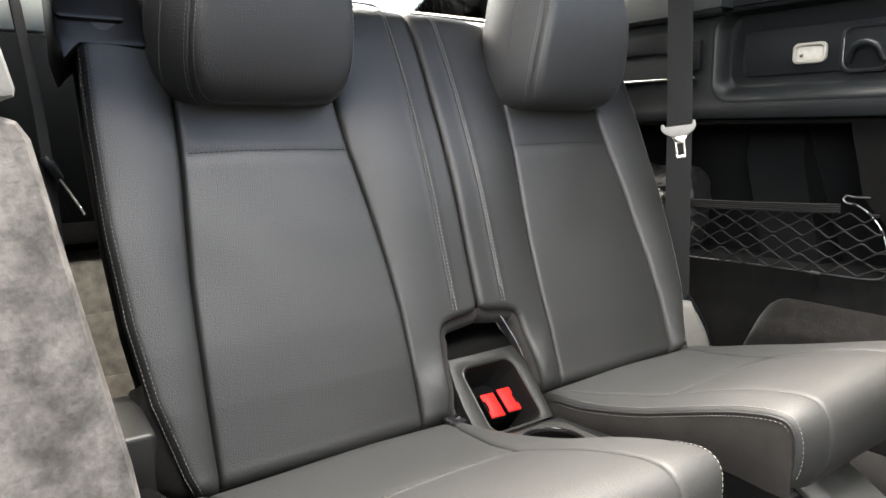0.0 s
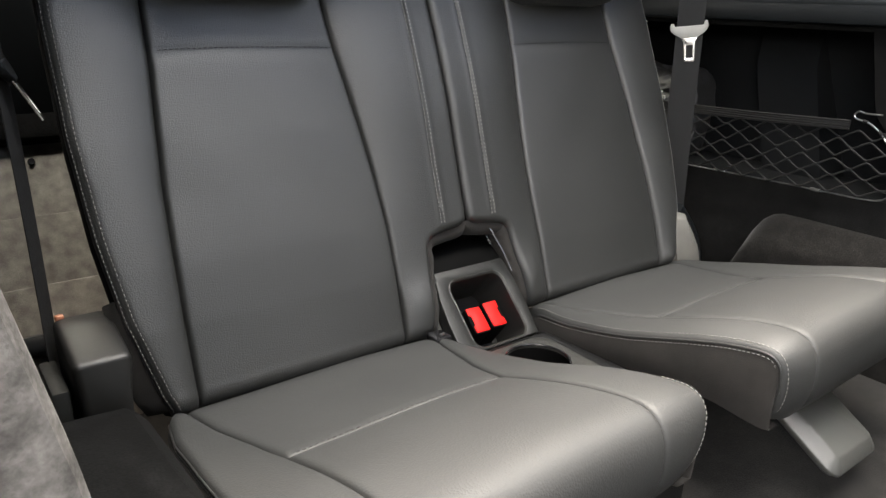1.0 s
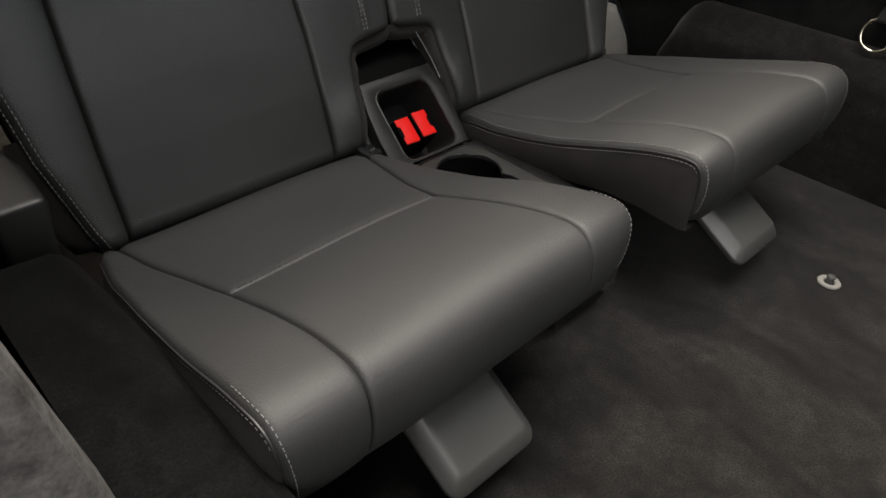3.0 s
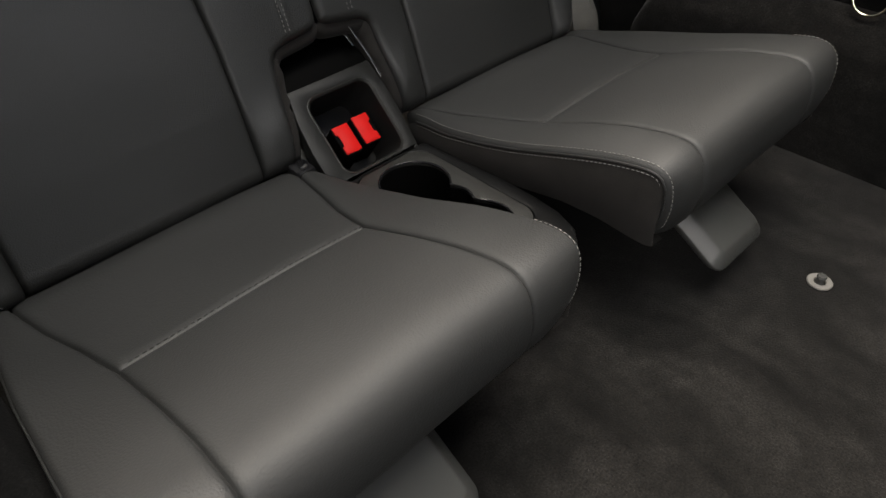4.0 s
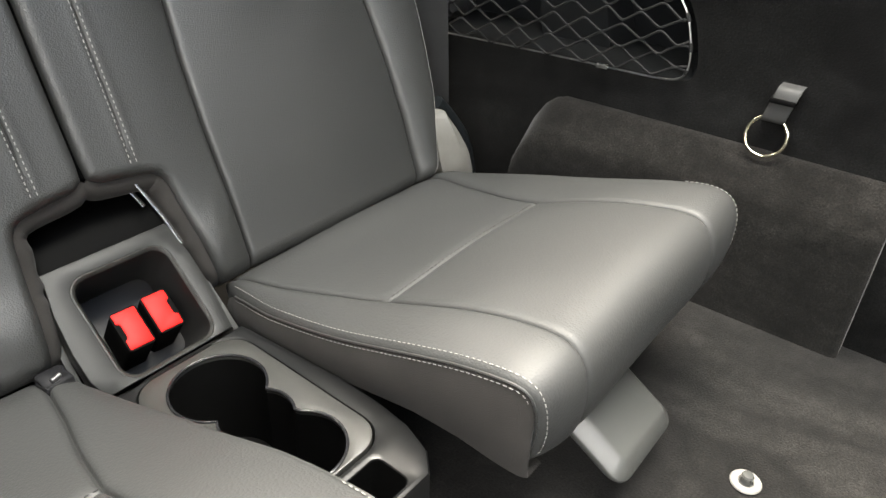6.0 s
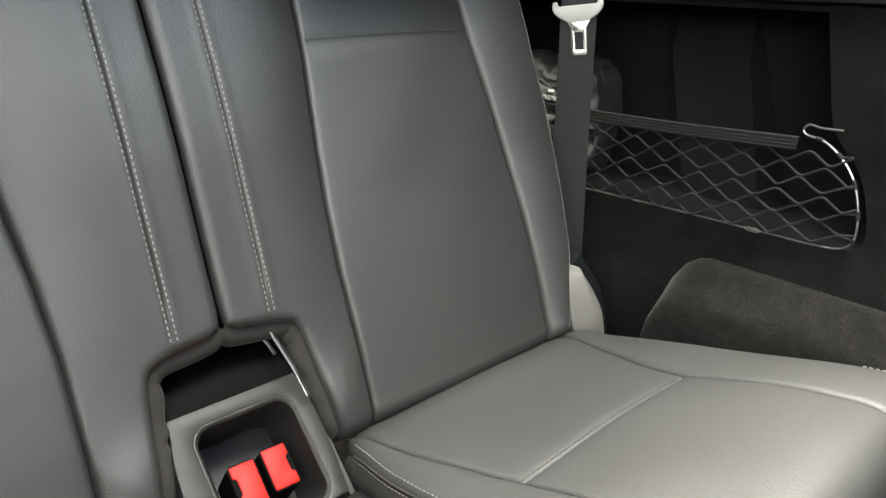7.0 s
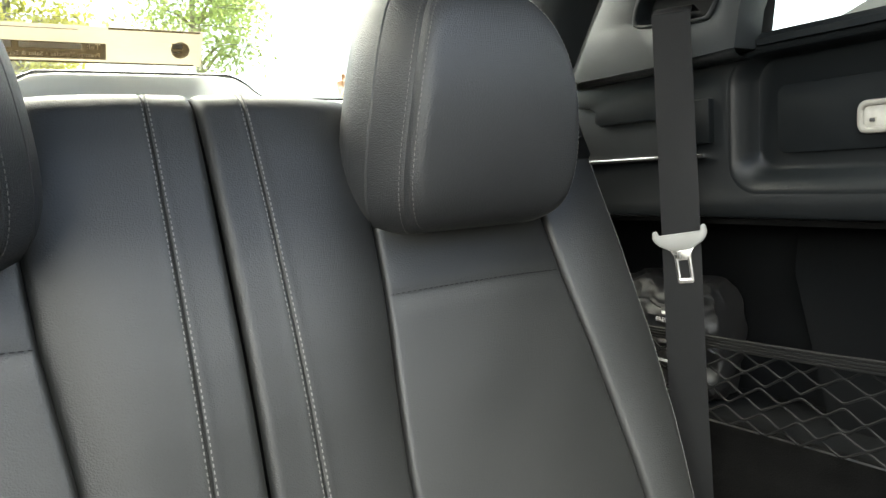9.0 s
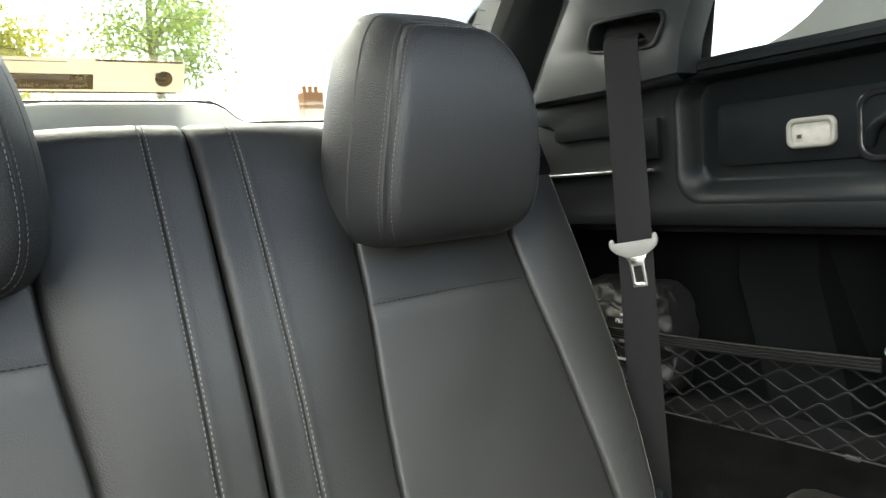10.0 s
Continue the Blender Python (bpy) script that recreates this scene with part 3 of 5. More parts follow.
    # fabric sides and underside
    for tag, col in (("inner", 0), ("outer", -1)):
        rows = []
        for i in range(0, n, 3):
            e = Vector(grid[i][col])
            zb = float(CUSHION_BOTTOM(min(max(e.y, 0.11), 0.55)))
            f = min(1.0, max(0.0, (e.y - 0.112) / 0.03))
            out = (-sx if col == 0 else sx) * 0.0035 * f
            zb = min(zb, e.z - 0.002)
            tuck = sx * (0.02 if col == 0 else -0.02)
            yb = max(e.y, 0.128) if e.z > zb + 0.004 else e.y
            rows.append([e, Vector((e.x + out, e.y * 0.8 + yb * 0.2, e.z * 0.75 + zb * 0.25)), Vector((e.x + out, e.y * 0.4 + yb * 0.6, e.z * 0.3 + zb * 0.7)), Vector((e.x, yb, zb)), Vector((e.x + tuck, yb, zb - 0.001))])
        part("cushion_side", sheet_bm(rows), SUEDE, seat, "dark fabric side of the cushion")
    bm = box_bm((0.135, 0.205, 0.105), (0.445, 0.50, 0.148), 0.006)
    for v in bm.verts:
        v.co.z = float(CUSHION_BOTTOM(v.co.y)) + (0.006 if v.co.z > 0.13 else -0.004)
        v.co.x *= sx
    part("cushion_pan", bm, PLASTIC, seat, "black plastic seat pan")
    span = np.linspace(0.03, L - 0.012, 170)
    for edge, sgn, away in ((x_in, 1, -sx), (x_out, -1, sx)):
        shown = span if sx > 0 and sgn > 0 else span[span > 0.375]
        top = [at(float(edge(s)) + sgn * 0.0042, s, 0.0009) for s in shown]
        rim = [at(float(edge(s)) + sgn * 0.0002, s, 0.0) for s in span]
        low = [rim[i] + Vector((away * 0.0014, 0, 0)) - nor[min(np.searchsorted(arc, s), n - 1)] * 0.0045 for i, s in enumerate(span)]
        tagged(part("edge_stitching", stitch_bm([top]), THREAD, cushion, "pale grey topstitching"), kind="stuff")
        tagged(part("edge_stitching", stitch_bm([low]), THREAD, cushion, "pale grey topstitching"), kind="stuff")
        part("piping", tube_bm([p + Vector((away * 0.0006, 0, 0)) for p in rim], 0.0011, 6), LEATHER_BACK, cushion, "dark piped seam")
    cross = [[at(x, s_t - 0.0035, 0.0005) for x in np.linspace(0.147, 0.409, 60)]]
    tagged(part("cross_stitching", stitch_bm(cross, pitch=0.0066, r=0.00045), THREAD_DARK, cushion, "dark topstitching"), kind="stuff")


HEAD_W = [(0.598, 0.068), (0.6015, 0.087), (0.613, 0.1005), (0.632, 0.1085), (0.66, 0.1115), (0.70, 0.1100), (0.742, 0.1045), (0.775, 0.0975), (0.80, 0.0895), (0.825, 0.0785), (0.842, 0.0665), (0.852, 0.056), (0.856, 0.040)]
HEAD_Y = [(0.585, 0.716), (0.5975, 0.700), (0.604, 0.686), (0.614, 0.673), (0.63, 0.662), (0.66, 0.652), (0.70, 0.643), (0.742, 0.637), (0.78, 0.638), (0.81, 0.644), (0.835, 0.654), (0.853, 0.666), (0.87, 0.684)]


def build_headrest(sx, seat):
    """Egg-shaped padded head: domed front panel inside a stitched seam, a band behind it, then the back panel."""
    cu, zc = 0.284, 0.715
    half = [(w, z) for z, w in HEAD_W]
    ctrl = [(0.0, 0.5975)] + half + [(0.0, 0.857)] + [(-w, z) for w, z in reversed(half)]
    dense = smooth_line([(a, b, 0) for a, b in ctrl + ctrl[:1]], 900)
    loop = [(p.x, p.y) for p in resample(dense, sum((b - a).length for a, b in zip(dense, dense[1:])) / 160)[:160]]
    prof = smooth_line([(0, y, z) for z, y in HEAD_Y], 120)
    face_y = lerp_table([(p.z, p.y) for p in prof])
    n = len(loop)

    def face(k, f, off=0.0):
        a, b = loop[k % n]
        z = zc + (b - zc) * f
        return Vector((sx * (cu + a * f), float(face_y(z)) - 0.024 + 0.007 * f * f + float(drop(np.array((1 - f) * 0.11), 0.017)) - off, z))

    def band(k, d, e, off=0.0):
        a, b = loop[k % n]
        p, q = loop[(k - 3) % n], loop[(k + 3) % n]
        t = Vector((q[0] - p[0], q[1] - p[1])).normalized()
        lift = 1.05 if t.x < 0 else 0.45
        return Vector((sx * (cu + a + t.y * (e + off)), float(face_y(b)) + d, b - t.x * (e * lift + off)))
    rings = [[face(k, f) for k in range(n)] for f in (0.03, 0.15, 0.3, 0.45, 0.6, 0.7, 0.78, 0.84, 0.88, 0.91, 0.935, 0.955, 0.97, 0.981, 0.990)]
    rings.append([band(k, 0.0014, -0.0006) for k in range(n)])
    for d, e in ((0.0022, 0.0006), (0.0050, 0.0024), (0.010, 0.0052), (0.018, 0.0092), (0.028, 0.0138), (0.038, 0.0180), (0.0455, 0.0206), (0.0470, 0.0188), (0.0485, 0.0216), (0.060, 0.0252), (0.074, 0.0284), (0.088, 0.0296), (0.104, 0.0280), (0.120, 0.0225), (0.134, 0.0130), (0.145, 0.0), (0.153, -0.015), (0.158, -0.030)):
        rings.append([band(k, d, e) for k in range(n)])
    head = part("headrest", loft_bm(rings), LEATHER_PEBBLE, seat, "grained charcoal leather headrest")
    inner = [face(k, 0.968, 0.0006) for k in range(n + 1)]
    outer = [band(k, 0.0052, 0.0026, 0.0007) for k in range(n + 1)]
    tagged(part("stitching", stitch_bm([inner]), THREAD, head, "pale grey topstitching"), kind="stuff")
    tagged(part("stitching", stitch_bm([outer]), THREAD, head, "pale grey topstitching"), kind="stuff")


def build_hinge(sx, seat):
    """Curved pale cover at the outer foot of the backrest, and the seat's front foot."""
    pts = [(0.481, 0.545, 0.240), (0.491, 0.542, 0.222), (0.508, 0.538, 0.192), (0.528, 0.535, 0.148), (0.544, 0.535, 0.08)]
    c = smooth_line(pts, 18)
    rings = []
    for i, p in enumerate(c):
        f = i / 17
        w = 0.003 + 0.027 * min(1, f * 1.5)
        rings.append([Vector((p.x - w * 1.6, p.y - 0.002, p.z)), Vector((p.x - w * 0.3, p.y - 0.014, p.z)), Vector((p.x + w * 0.4, p.y - 0.008, p.z)), Vector((p.x + w * 0.5, p.y + 0.03, p.z)), Vector((p.x - w * 1.6, p.y + 0.03, p.z))])
    if sx > 0:
        part("hinge_cover", loft_bm(rings), HINGE_GREY, seat, "curved pale plastic hinge cover")
        c2 = [Vector((p.x + 0.006 + 0.016 * min(1, i / 10), p.y + 0.010, p.z + 0.006)) for i, p in enumerate(c)]
        part("hinge_gasket", tube_bm(c2, 0.011, 10), PLASTIC, seat, "black rubber hinge edge")
    # foot under the front of the cushion
    m = frame_of((0.276, 0.092, 0.046), (1, 0, 0), (0, 0.857, 0.515))
    rings = []
    for g, h, r in ((0.004, -0.010, 0.016), (0.0, -0.004, 0.018), (0.0, 0.0, 0.018), (0.0008, 0.0018, 0.0175), (0.0120, 0.0118, 0.009), (0.0140, 0.0136, 0.008), (0.0165, 0.0146, 0.007)):
        rings.append([m @ Vector((x, y, h)) for x, y in rounded(-0.061 + g, 0.061 - g, g * 1.15, 0.150, r)])
    bm = loft_bm(rings)
    if sx < 0:
        bm.transform(MIRROR)
    part("front_foot", bm, FOOT_GREY, seat, "satin grey plastic front foot with bevelled edges")


def build_latch(sx, seat):
    """Small dark recliner latch with a bright pin at the inner foot of the backrest."""
    latch = part("recliner_latch", box_bm((-0.114, 0.496, 0.146), (-0.088, 0.524, 0.164), 0.004), GLOSS_BLACK, seat, "black recliner latch")
    part("latch_pin", tube_bm([(-0.106, 0.502, 0.1655), (-0.097, 0.505, 0.1655)], 0.0022, 10), WIRE, latch, "bright steel pin")


def build_seat(sx):
    seat = thing("folding_car_seat", "charcoal leather third-row car seat with pale double stitching", "car seat", "third-row seats")
    build_backrest(sx, seat)
    build_shoulder_cap(sx, seat)
    build_cushion(sx, seat)
    build_headrest(sx, seat)
    build_hinge(sx, seat)
    if sx < 0:
        build_latch(sx, seat)
    return seat


for side in (1, -1):
    build_seat(side)

# ---- console with cup holders between the seats ----


def circle_union(circles, n=40):
    """Outline of overlapping circles, walked by angle about each centre."""
    out = []
    for i, (cx, cy, r) in enumerate(circles):
        for k in range(n):
            a = 2 * math.pi * k / n
            p = (cx + r * math.cos(a), cy + r * math.sin(a))
            if all((p[0] - c[0]) ** 2 + (p[1] - c[1]) ** 2 > c[2] ** 2 * 0.998 for j, c in enumerate(circles) if j != i):
                out.append(p)
    return out


def ordered(pts):
    """Right flank upwards, left flank downwards."""
    right = sorted([p for p in pts if p[0] >= 0.0], key=lambda p: p[1])
    left = sorted([p for p in pts if p[0] < 0.0], key=lambda p: -p[1])
    return right + left


def well_bm(loop, z0, z1, shrink=0.9):
    cx = sum(p[0] for p in loop) / len(loop)
    cy = sum(p[1] for p in loop) / len(loop)
    rings = []
    for f in np.linspace(0, 1, 5):
        k = 1 - (1 - shrink) * f
        rings.append([Vector((cx + (p[0] - cx) * k, cy + (p[1] - cy) * k, z0 + (z1 - z0) * f)) for p in loop])
    bm = loft_bm(rings, cap=False)
    bm.faces.new([v for v in bm.verts[-len(loop):]])
    return bm


def build_console():
    con = thing("centre_console", "dark plastic console with cup holders between the seats", "console")
    zc = 0.135
    cups = ordered(circle_union([(0.0, 0.415, 0.045), (0.0, 0.359, 0.034), (0.0, 0.303, 0.042)]))
    tray = rounded(-0.036, 0.036, 0.208, 0.246, 0.007)
    panel = rounded(-0.062, 0.062, 0.256, 0.472, 0.03, 8)
    body_out = [(-0.074, 0.477), (-0.085, 0.34), (-0.085, 0.29), (-0.081, 0.25), (-0.070, 0.218), (-0.052, 0.200), (0.052, 0.200), (0.070, 0.218), (0.081, 0.25), (0.085, 0.29), (0.085, 0.34), (0.074, 0.477)]
    part("console_body", plate_bm(body_out, (panel, tray), 0.12, Matrix.Translation((0, 0, zc)), 0.004), CAP_BLACK, con)
    tr = part("cup_panel", plate_bm(rounded(-0.0605, 0.0605, 0.2575, 0.4705, 0.0285, 8), (cups,), 0.012, Matrix.Translation((0, 0, zc + 0.001)), 0.0012), CUP_SATIN, con, "textured grey cup holder panel")
    part("cup_rim", tube_bm([(x, y, zc + 0.0012) for x, y in cups], 0.0015, 8, closed=True), GLOSS_BLACK, tr, "raised glossy rim of the cup holders")
    # well colour near-black in place of the deep shade inside
    part("cup_well", well_bm(cups, zc - 0.004, zc - 0.105, 0.90), BLACK_AND_SHADE, tr, "black cup holder well, its deep shade in the colour")
    part("tray_well", well_bm(tray, zc - 0.002, zc - 0.05, 0.9), BLACK_AND_SHADE, con)
    # sloping buckle bin behind
    slope = frame_of((0, 0.481, 0.134), (1, 0, 0), (0, 0.075, 0.0715))
    S = 0.130
    outer = [(-0.072, 0.0), (0.066, 0.0), (0.070, 0.05), (0.070, 0.09), (0.067, 0.12), (0.066, S), (-0.066, S), (-0.067, 0.12), (-0.074, 0.09), (-0.078, 0.05), (-0.078, 0.02)]
    hole = rounded(-0.0485, 0.0485, 0.005, 0.110, 0.016)
    wide = rounded(-0.0525, 0.0525, 0.0012, 0.1145, 0.019)
    part("bin_frame", plate_bm(outer, (wide,), 0.02, slope, 0.003), CONSOLE_GREY, con, "grey plastic frame of the buckle bin")
    bm = well_bm(hole, -0.002, -0.075, 0.92)
    bm.transform(slope)
    part("bin_well", bm, BIN_BLACK, con, "black buckle bin")
    rings = []
    for g, h in ((-0.0006, -0.0022), (0.0, -0.0004), (0.0008, 0.0), (0.0032, -0.0026), (0.0038, -0.0040), (0.0040, -0.0120)):
        rings.append([slope @ Vector((x, y, h)) for x, y in rounded(-0.0525 + g, 0.0525 - g, 0.0012 + g, 0.1145 - g, 0.019 - g * 0.75)])
    part("bin_lip", loft_bm(rings, cap=False), CUP_SATIN, con, "bevelled satin lip of the buckle bin")
    rows = []
    cen = slope @ Vector((0, S - 0.006, -0.0010))
    for k in range(22):
        f = k / 21
        half = 0.0668 - 0.005 * f
        rows.append([Vector((x, cen.y, cen.z - dz)) for x, dz in ((-half - 0.003, 0.03), (-half - 0.001, 0.006), (-half + 0.001, 0.002), (-half + 0.005, 0.0), (0, -0.0004), (half - 0.005, 0.0), (half - 0.001, 0.002), (half + 0.001, 0.006), (half + 0.003, 0.03))])
        a = radians(43.6 - 54 * min(1.0, max(0.0, f - 0.08) * 2.4))
        cen = cen + Vector((0, math.cos(a), math.sin(a))) * 0.0066
    # near-black here also carries the shade of the cavity behind the bin
    part("rear_ramp", sheet_bm(rows), BLACK_AND_SHADE, con, "ramp rolling back behind the bin, cavity shade in its colour")
    # added panel that blacks out the gap seen between the seats
    part("rear_closure", box_bm((-0.13, 0.735, 0.02), (0.13, 0.745, 0.50), 0.003), BLACK_AND_SHADE, con, "black panel added to darken the gap behind the seats")
    for sx in (1, -1):
        pts = [(0.079 * sx, 0.50, 0.02), (0.079 * sx, 0.50, 0.11), (0.073 * sx, 0.585, 0.21), (0.073 * sx, 0.62, 0.21), (0.073 * sx, 0.62, 0.02)]
        part("side_skirt", loft_bm([[Vector(p) for p in pts], [Vector(p) + Vector((0.006 * sx, 0, 0)) for p in pts]]), LEVER_GREY, con, "grey plastic skirt")
    return con


build_console()


def build_buckle(origin, turn, group):
    b = thing("seat_belt_buckle", "black seat belt buckle with a red release button", "buckle", group)
    w, l, h = 0.0122, 0.0205, 0.085
    part("housing", plate_bm(rounded(-w - 0.0016, w + 0.0016, -l - 0.0016, l + 0.0016, 0.004), (), h, None, 0.0018), BLACK_AND_SHADE, b)
    c = [(w, -l), (w, l), (-w, l), (-w, l * 0.46), (-w + 0.0026, l * 0.40), (-w + 0.0036, l * 0.30), (-w + 0.0036, -l * 0.30), (-w + 0.0026, -l * 0.40), (-w, -l * 0.46), (-w, -l)]
    part("release_button", plate_bm(c, (), 0.0028, Matrix.Translation((0, 0, 0.0016)), 0.0012), RED, b, "red release button")
    part("tongue_slot", box_bm((-w, -l * 0.45, -0.001), (-w + 0.0034, l * 0.42, 0.0004)), BLACK_AND_SHADE, b, "black slot")
    b.matrix_world = Matrix.Translation(origin) @ turn
    return b


tilt = frame_of((0, 0, 0), (1, -0.06, 0), (0.05, 0.80, 0.60))
build_buckle((-0.0145, 0.530, 0.155), tilt, "buckles")
build_buckle((0.0205, 0.533, 0.155), tilt @ pose(0, 0, 0, 0, 0, 180), "buckles")

# ---- cabin: floor, side trims, pillars, tailgate, shell ----
solid("floor", box_bm((-0.80, -1.7, -0.03), (0.82, 1.16, 0.0), 0.0), FLOOR_CARPET, "worn black carpet floor of the load bay", "floor", "structure")
# the roof opening is out of view, added to let the overhead fill in
solid("ceiling", plate_bm([(-0.82, -2.25), (0.82, -2.25), (0.82, 0.98), (-0.82, 0.98)], (rounded(-0.58, 0.58, -0.42, 0.44, 0.06),), 0.025, Matrix.Translation((0, 0, 1.10))), HEADLINER, "grey woven headliner around an opening added for overhead light", "ceiling", "structure")


def extrude_y(section, y0, y1, steps=2):
    """A section of (x, z) pairs drawn out along y."""
    rings = []
    for k in range(steps + 1):
        y = y0 + (y1 - y0) * k / steps
        rings.append([Vector((x, y, z)) for x, z in section])
    return loft_bm(rings)


def smooth_loop(pts, n):
    """A closed outline with rounded corners through the given corners."""
    dense = []
    for k, p in enumerate(pts):
        q = pts[(k + 1) % len(pts)]
        dense += [(p[0] * (1 - f) + q[0] * f, p[1] * (1 - f) + q[1] * f) for f in (0.2, 0.8)]
    c = smooth_line([(x, y, 0) for x, y in dense + dense[:1]], n + 1)[:-1]
    return [(p.x, p.y) for p in c]


def mirrored(ob):
    ob.data.transform(MIRROR)
    ob.data.flip_normals()
    return ob


def build_side(sx, y_front):
    """Side lining of the load bay: lower carpet with a storage pocket, upper plastic trim, pillar and window frame."""
    made = []

    def add(name, bm, mat, label, category, parent=None):
        ob = part(name, bm, mat, parent, label if parent else "")
        if parent is None:
            tagged(ob, label, category, "", "structure")
        if sx < 0:
            mirrored(ob)
        made.append(ob)
        return ob
    tagname = "right" if sx > 0 else "left"
    front = smooth_line([(0.30, 0.2965, 0), (0.266, 0.302, 0), (0.259, 0.33, 0), (0.278, 0.39, 0), (0.318, 0.44, 0), (0.335, 0.50, 0), (0.352, 0.572, 0)], 30)
    pocket = [(p.x, p.y) for p in front] + [(1.02, 0.572), (1.02, 0.286)]
    low = [(y_front, 0.0), (y_front, 0.579), (1.10, 0.579), (1.10, 0.0)]
    holes = (pocket,)
    wall = add("wall_" + tagname, plate_bm(low, holes, 0.018, on_wall(0.662), 0.003), CARPET, "black carpeted lower side lining", "wall")
    # the pocket: sloping back wall, floor and front end
    rings = []
    for f, dx in ((0.0, 0.0), (0.4, 0.05), (1.0, 0.125)):
        cy, cz = 0.70, 0.43
        rings.append([Vector((0.672 + dx, cy + (y - cy) * (1 - 0.05 * f), cz + (z - cz) * (1 - 0.03 * f))) for y, z in pocket])
    bm = loft_bm(rings, cap=False)
    bm.faces.new(bm.verts[-len(pocket):])
    add("pocket", bm, LINING, "storage pocket with a black lining darkened for its shade", "pocket", wall)
    # bulge of the lining inside the pocket
    bm = loft_bm([[Vector((0.80, y0, 0.29)), Vector((0.74, y0 + 0.02, 0.29)), Vector((0.74, y0 + 0.07, 0.50)), Vector((0.80, y0 + 0.10, 0.58))] for y0 in (0.40, 0.52)])
    add("pocket_rib", bm, LINING, "black carpeted rib", "pocket", wall)
    # ledge over the wheel
    if sx > 0:
        sec = [(0.625, 0.0), (0.620, 0.07), (0.6155, 0.15), (0.6138, 0.180), (0.6155, 0.189), (0.620, 0.1965), (0.632, 0.210), (0.650, 0.230), (0.656, 0.235), (0.664, 0.2385), (0.668, 0.2385), (0.668, 0.0)]
        rings = []
        for y, g, t in ((-0.016, 0.006, 0.99), (-0.012, 0.002, 0.997), (-0.006, 0.0, 1.0), (0.10, 0, 1.0), (0.25, 0.0, 1.0), (0.40, 0.0, 1.0), (0.440, 0.0, 0.997), (0.458, 0.001, 0.975), (0.476, 0.003, 0.92), (0.494, 0.006, 0.81), (0.508, 0.009, 0.66), (0.518, 0.014, 0.45), (0.524, 0.024, 0.2)):
            rings.append([Vector((min(x + g, 0.668), y, z * t)) for x, z in sec])
        add("wheel_ledge", loft_bm(rings), LIT_LEDGE_CARPET, "black carpeted ledge over the wheel", "ledge", wall)
    # upper trim with its recess
    top_y = [(y_front, 0.582), (y_front, 0.803), (0.577, 0.799), (0.640, 0.797), (0.645, 0.787), (1.08, 0.787), (1.08, 0.582)]
    recess = rounded(max(y_front + 0.03, -0.55), 0.622, 0.616, 0.790, 0.040, 8)
    upper = add("upper_trim", plate_bm(top_y, (recess,), 0.03, on_wall(0.645), 0.005), PLASTIC, "black grained plastic upper side trim", "trim")
    y0, y1 = max(y_front + 0.03, -0.55), 0.622
    rings = []
    for inset, dx in ((-0.002, 0.0004), (0.001, 0.0002), (0.0035, 0.0012), (0.007, 0.0040), (0.012, 0.0095), (0.0175, 0.0215), (0.0205, 0.0285), (0.0225, 0.0315), (0.026, 0.0325)):
        rings.append([Vector((0.645 + dx, y, z)) for y, z in rounded(y0 + inset, y1 - inset, 0.616 + inset * 1.25, 0.790 - inset * 0.3, 0.040 - inset * 0.5, 8)])
    bm = loft_bm(rings, cap=False)
    bm.faces.new(bm.verts[-36:])
    add("recess", bm, PLASTIC_SATIN, "black plastic recess with a rolled border", "trim", upper)
    add("recess_panel", plate_bm(rounded(max(y_front + 0.08, -0.40), 0.570, 0.664, 0.748, 0.012), (), 0.016, on_wall(0.671), 0.004), PLASTIC_SATIN, "raised black panel", "trim", upper)
    add("sill_rail", extrude_y([(0.640, 0.798), (0.640, 0.806), (0.650, 0.814), (0.72, 0.826), (0.74, 0.80), (0.70, 0.790)], y_front, 0.578), PLASTIC, "black window sill trim", "trim", upper)
    # rear corner: cover panel, bright strip, lower panel
    cover = [(0.645, 0.682), (0.645, 0.742), (0.705, 0.742), (0.735, 0.786), (0.905, 0.784), (0.905, 0.756), (0.872, 0.752), (0.858, 0.742), (0.862, 0.728), (0.850, 0.722), (0.75, 0.722), (0.70, 0.712), (0.70, 0.682)]
    add("corner_cover", plate_bm(cover, (), 0.02, on_wall(0.634), 0.003), PLASTIC_SATIN, "black plastic corner cover", "trim", upper)
    add("trim_strip", plate_bm([(0.655, 0.663), (0.655, 0.669), (1.0, 0.669), (1.0, 0.663)], (), 0.012, on_wall(0.634), 0.0015), METAL, "thin bright trim strip", "trim", upper)
    # pillar with the belt outlet
    slot = [(0.596, 0.872), (0.606, 0.884), (0.722, 0.892), (0.734, 0.882), (0.742, 0.858), (0.734, 0.848), (0.625, 0.836), (0.612, 0.842)]
    slot = smooth_loop(slot, 48)
    pil = [(0.582, 0.795), (0.575, 0.84), (0.53, 0.95), (0.46, 1.075), (0.70, 1.075), (0.77, 0.94), (0.83, 0.86), (0.87, 0.80), (0.86, 0.79), (0.70, 0.79)]
    pillar = add("pillar_" + tagname, plate_bm(pil, (slot,), 0.05, on_wall(0.602), 0.015), PILLAR_LIT, "black plastic rear pillar trim with belt outlet", "pillar")
    ring = [(y, z) for y, z in slot]
    c = (sum(p[0] for p in ring) / len(ring), sum(p[1] for p in ring) / len(ring))
    inner = [(c[0] + (p[0] - c[0]) * 0.93, c[1] + (p[1] - c[1]) * 0.86) for p in ring]
    outer = [(c[0] + (p[0] - c[0]) * 1.03, c[1] + (p[1] - c[1]) * 1.08) for p in ring]
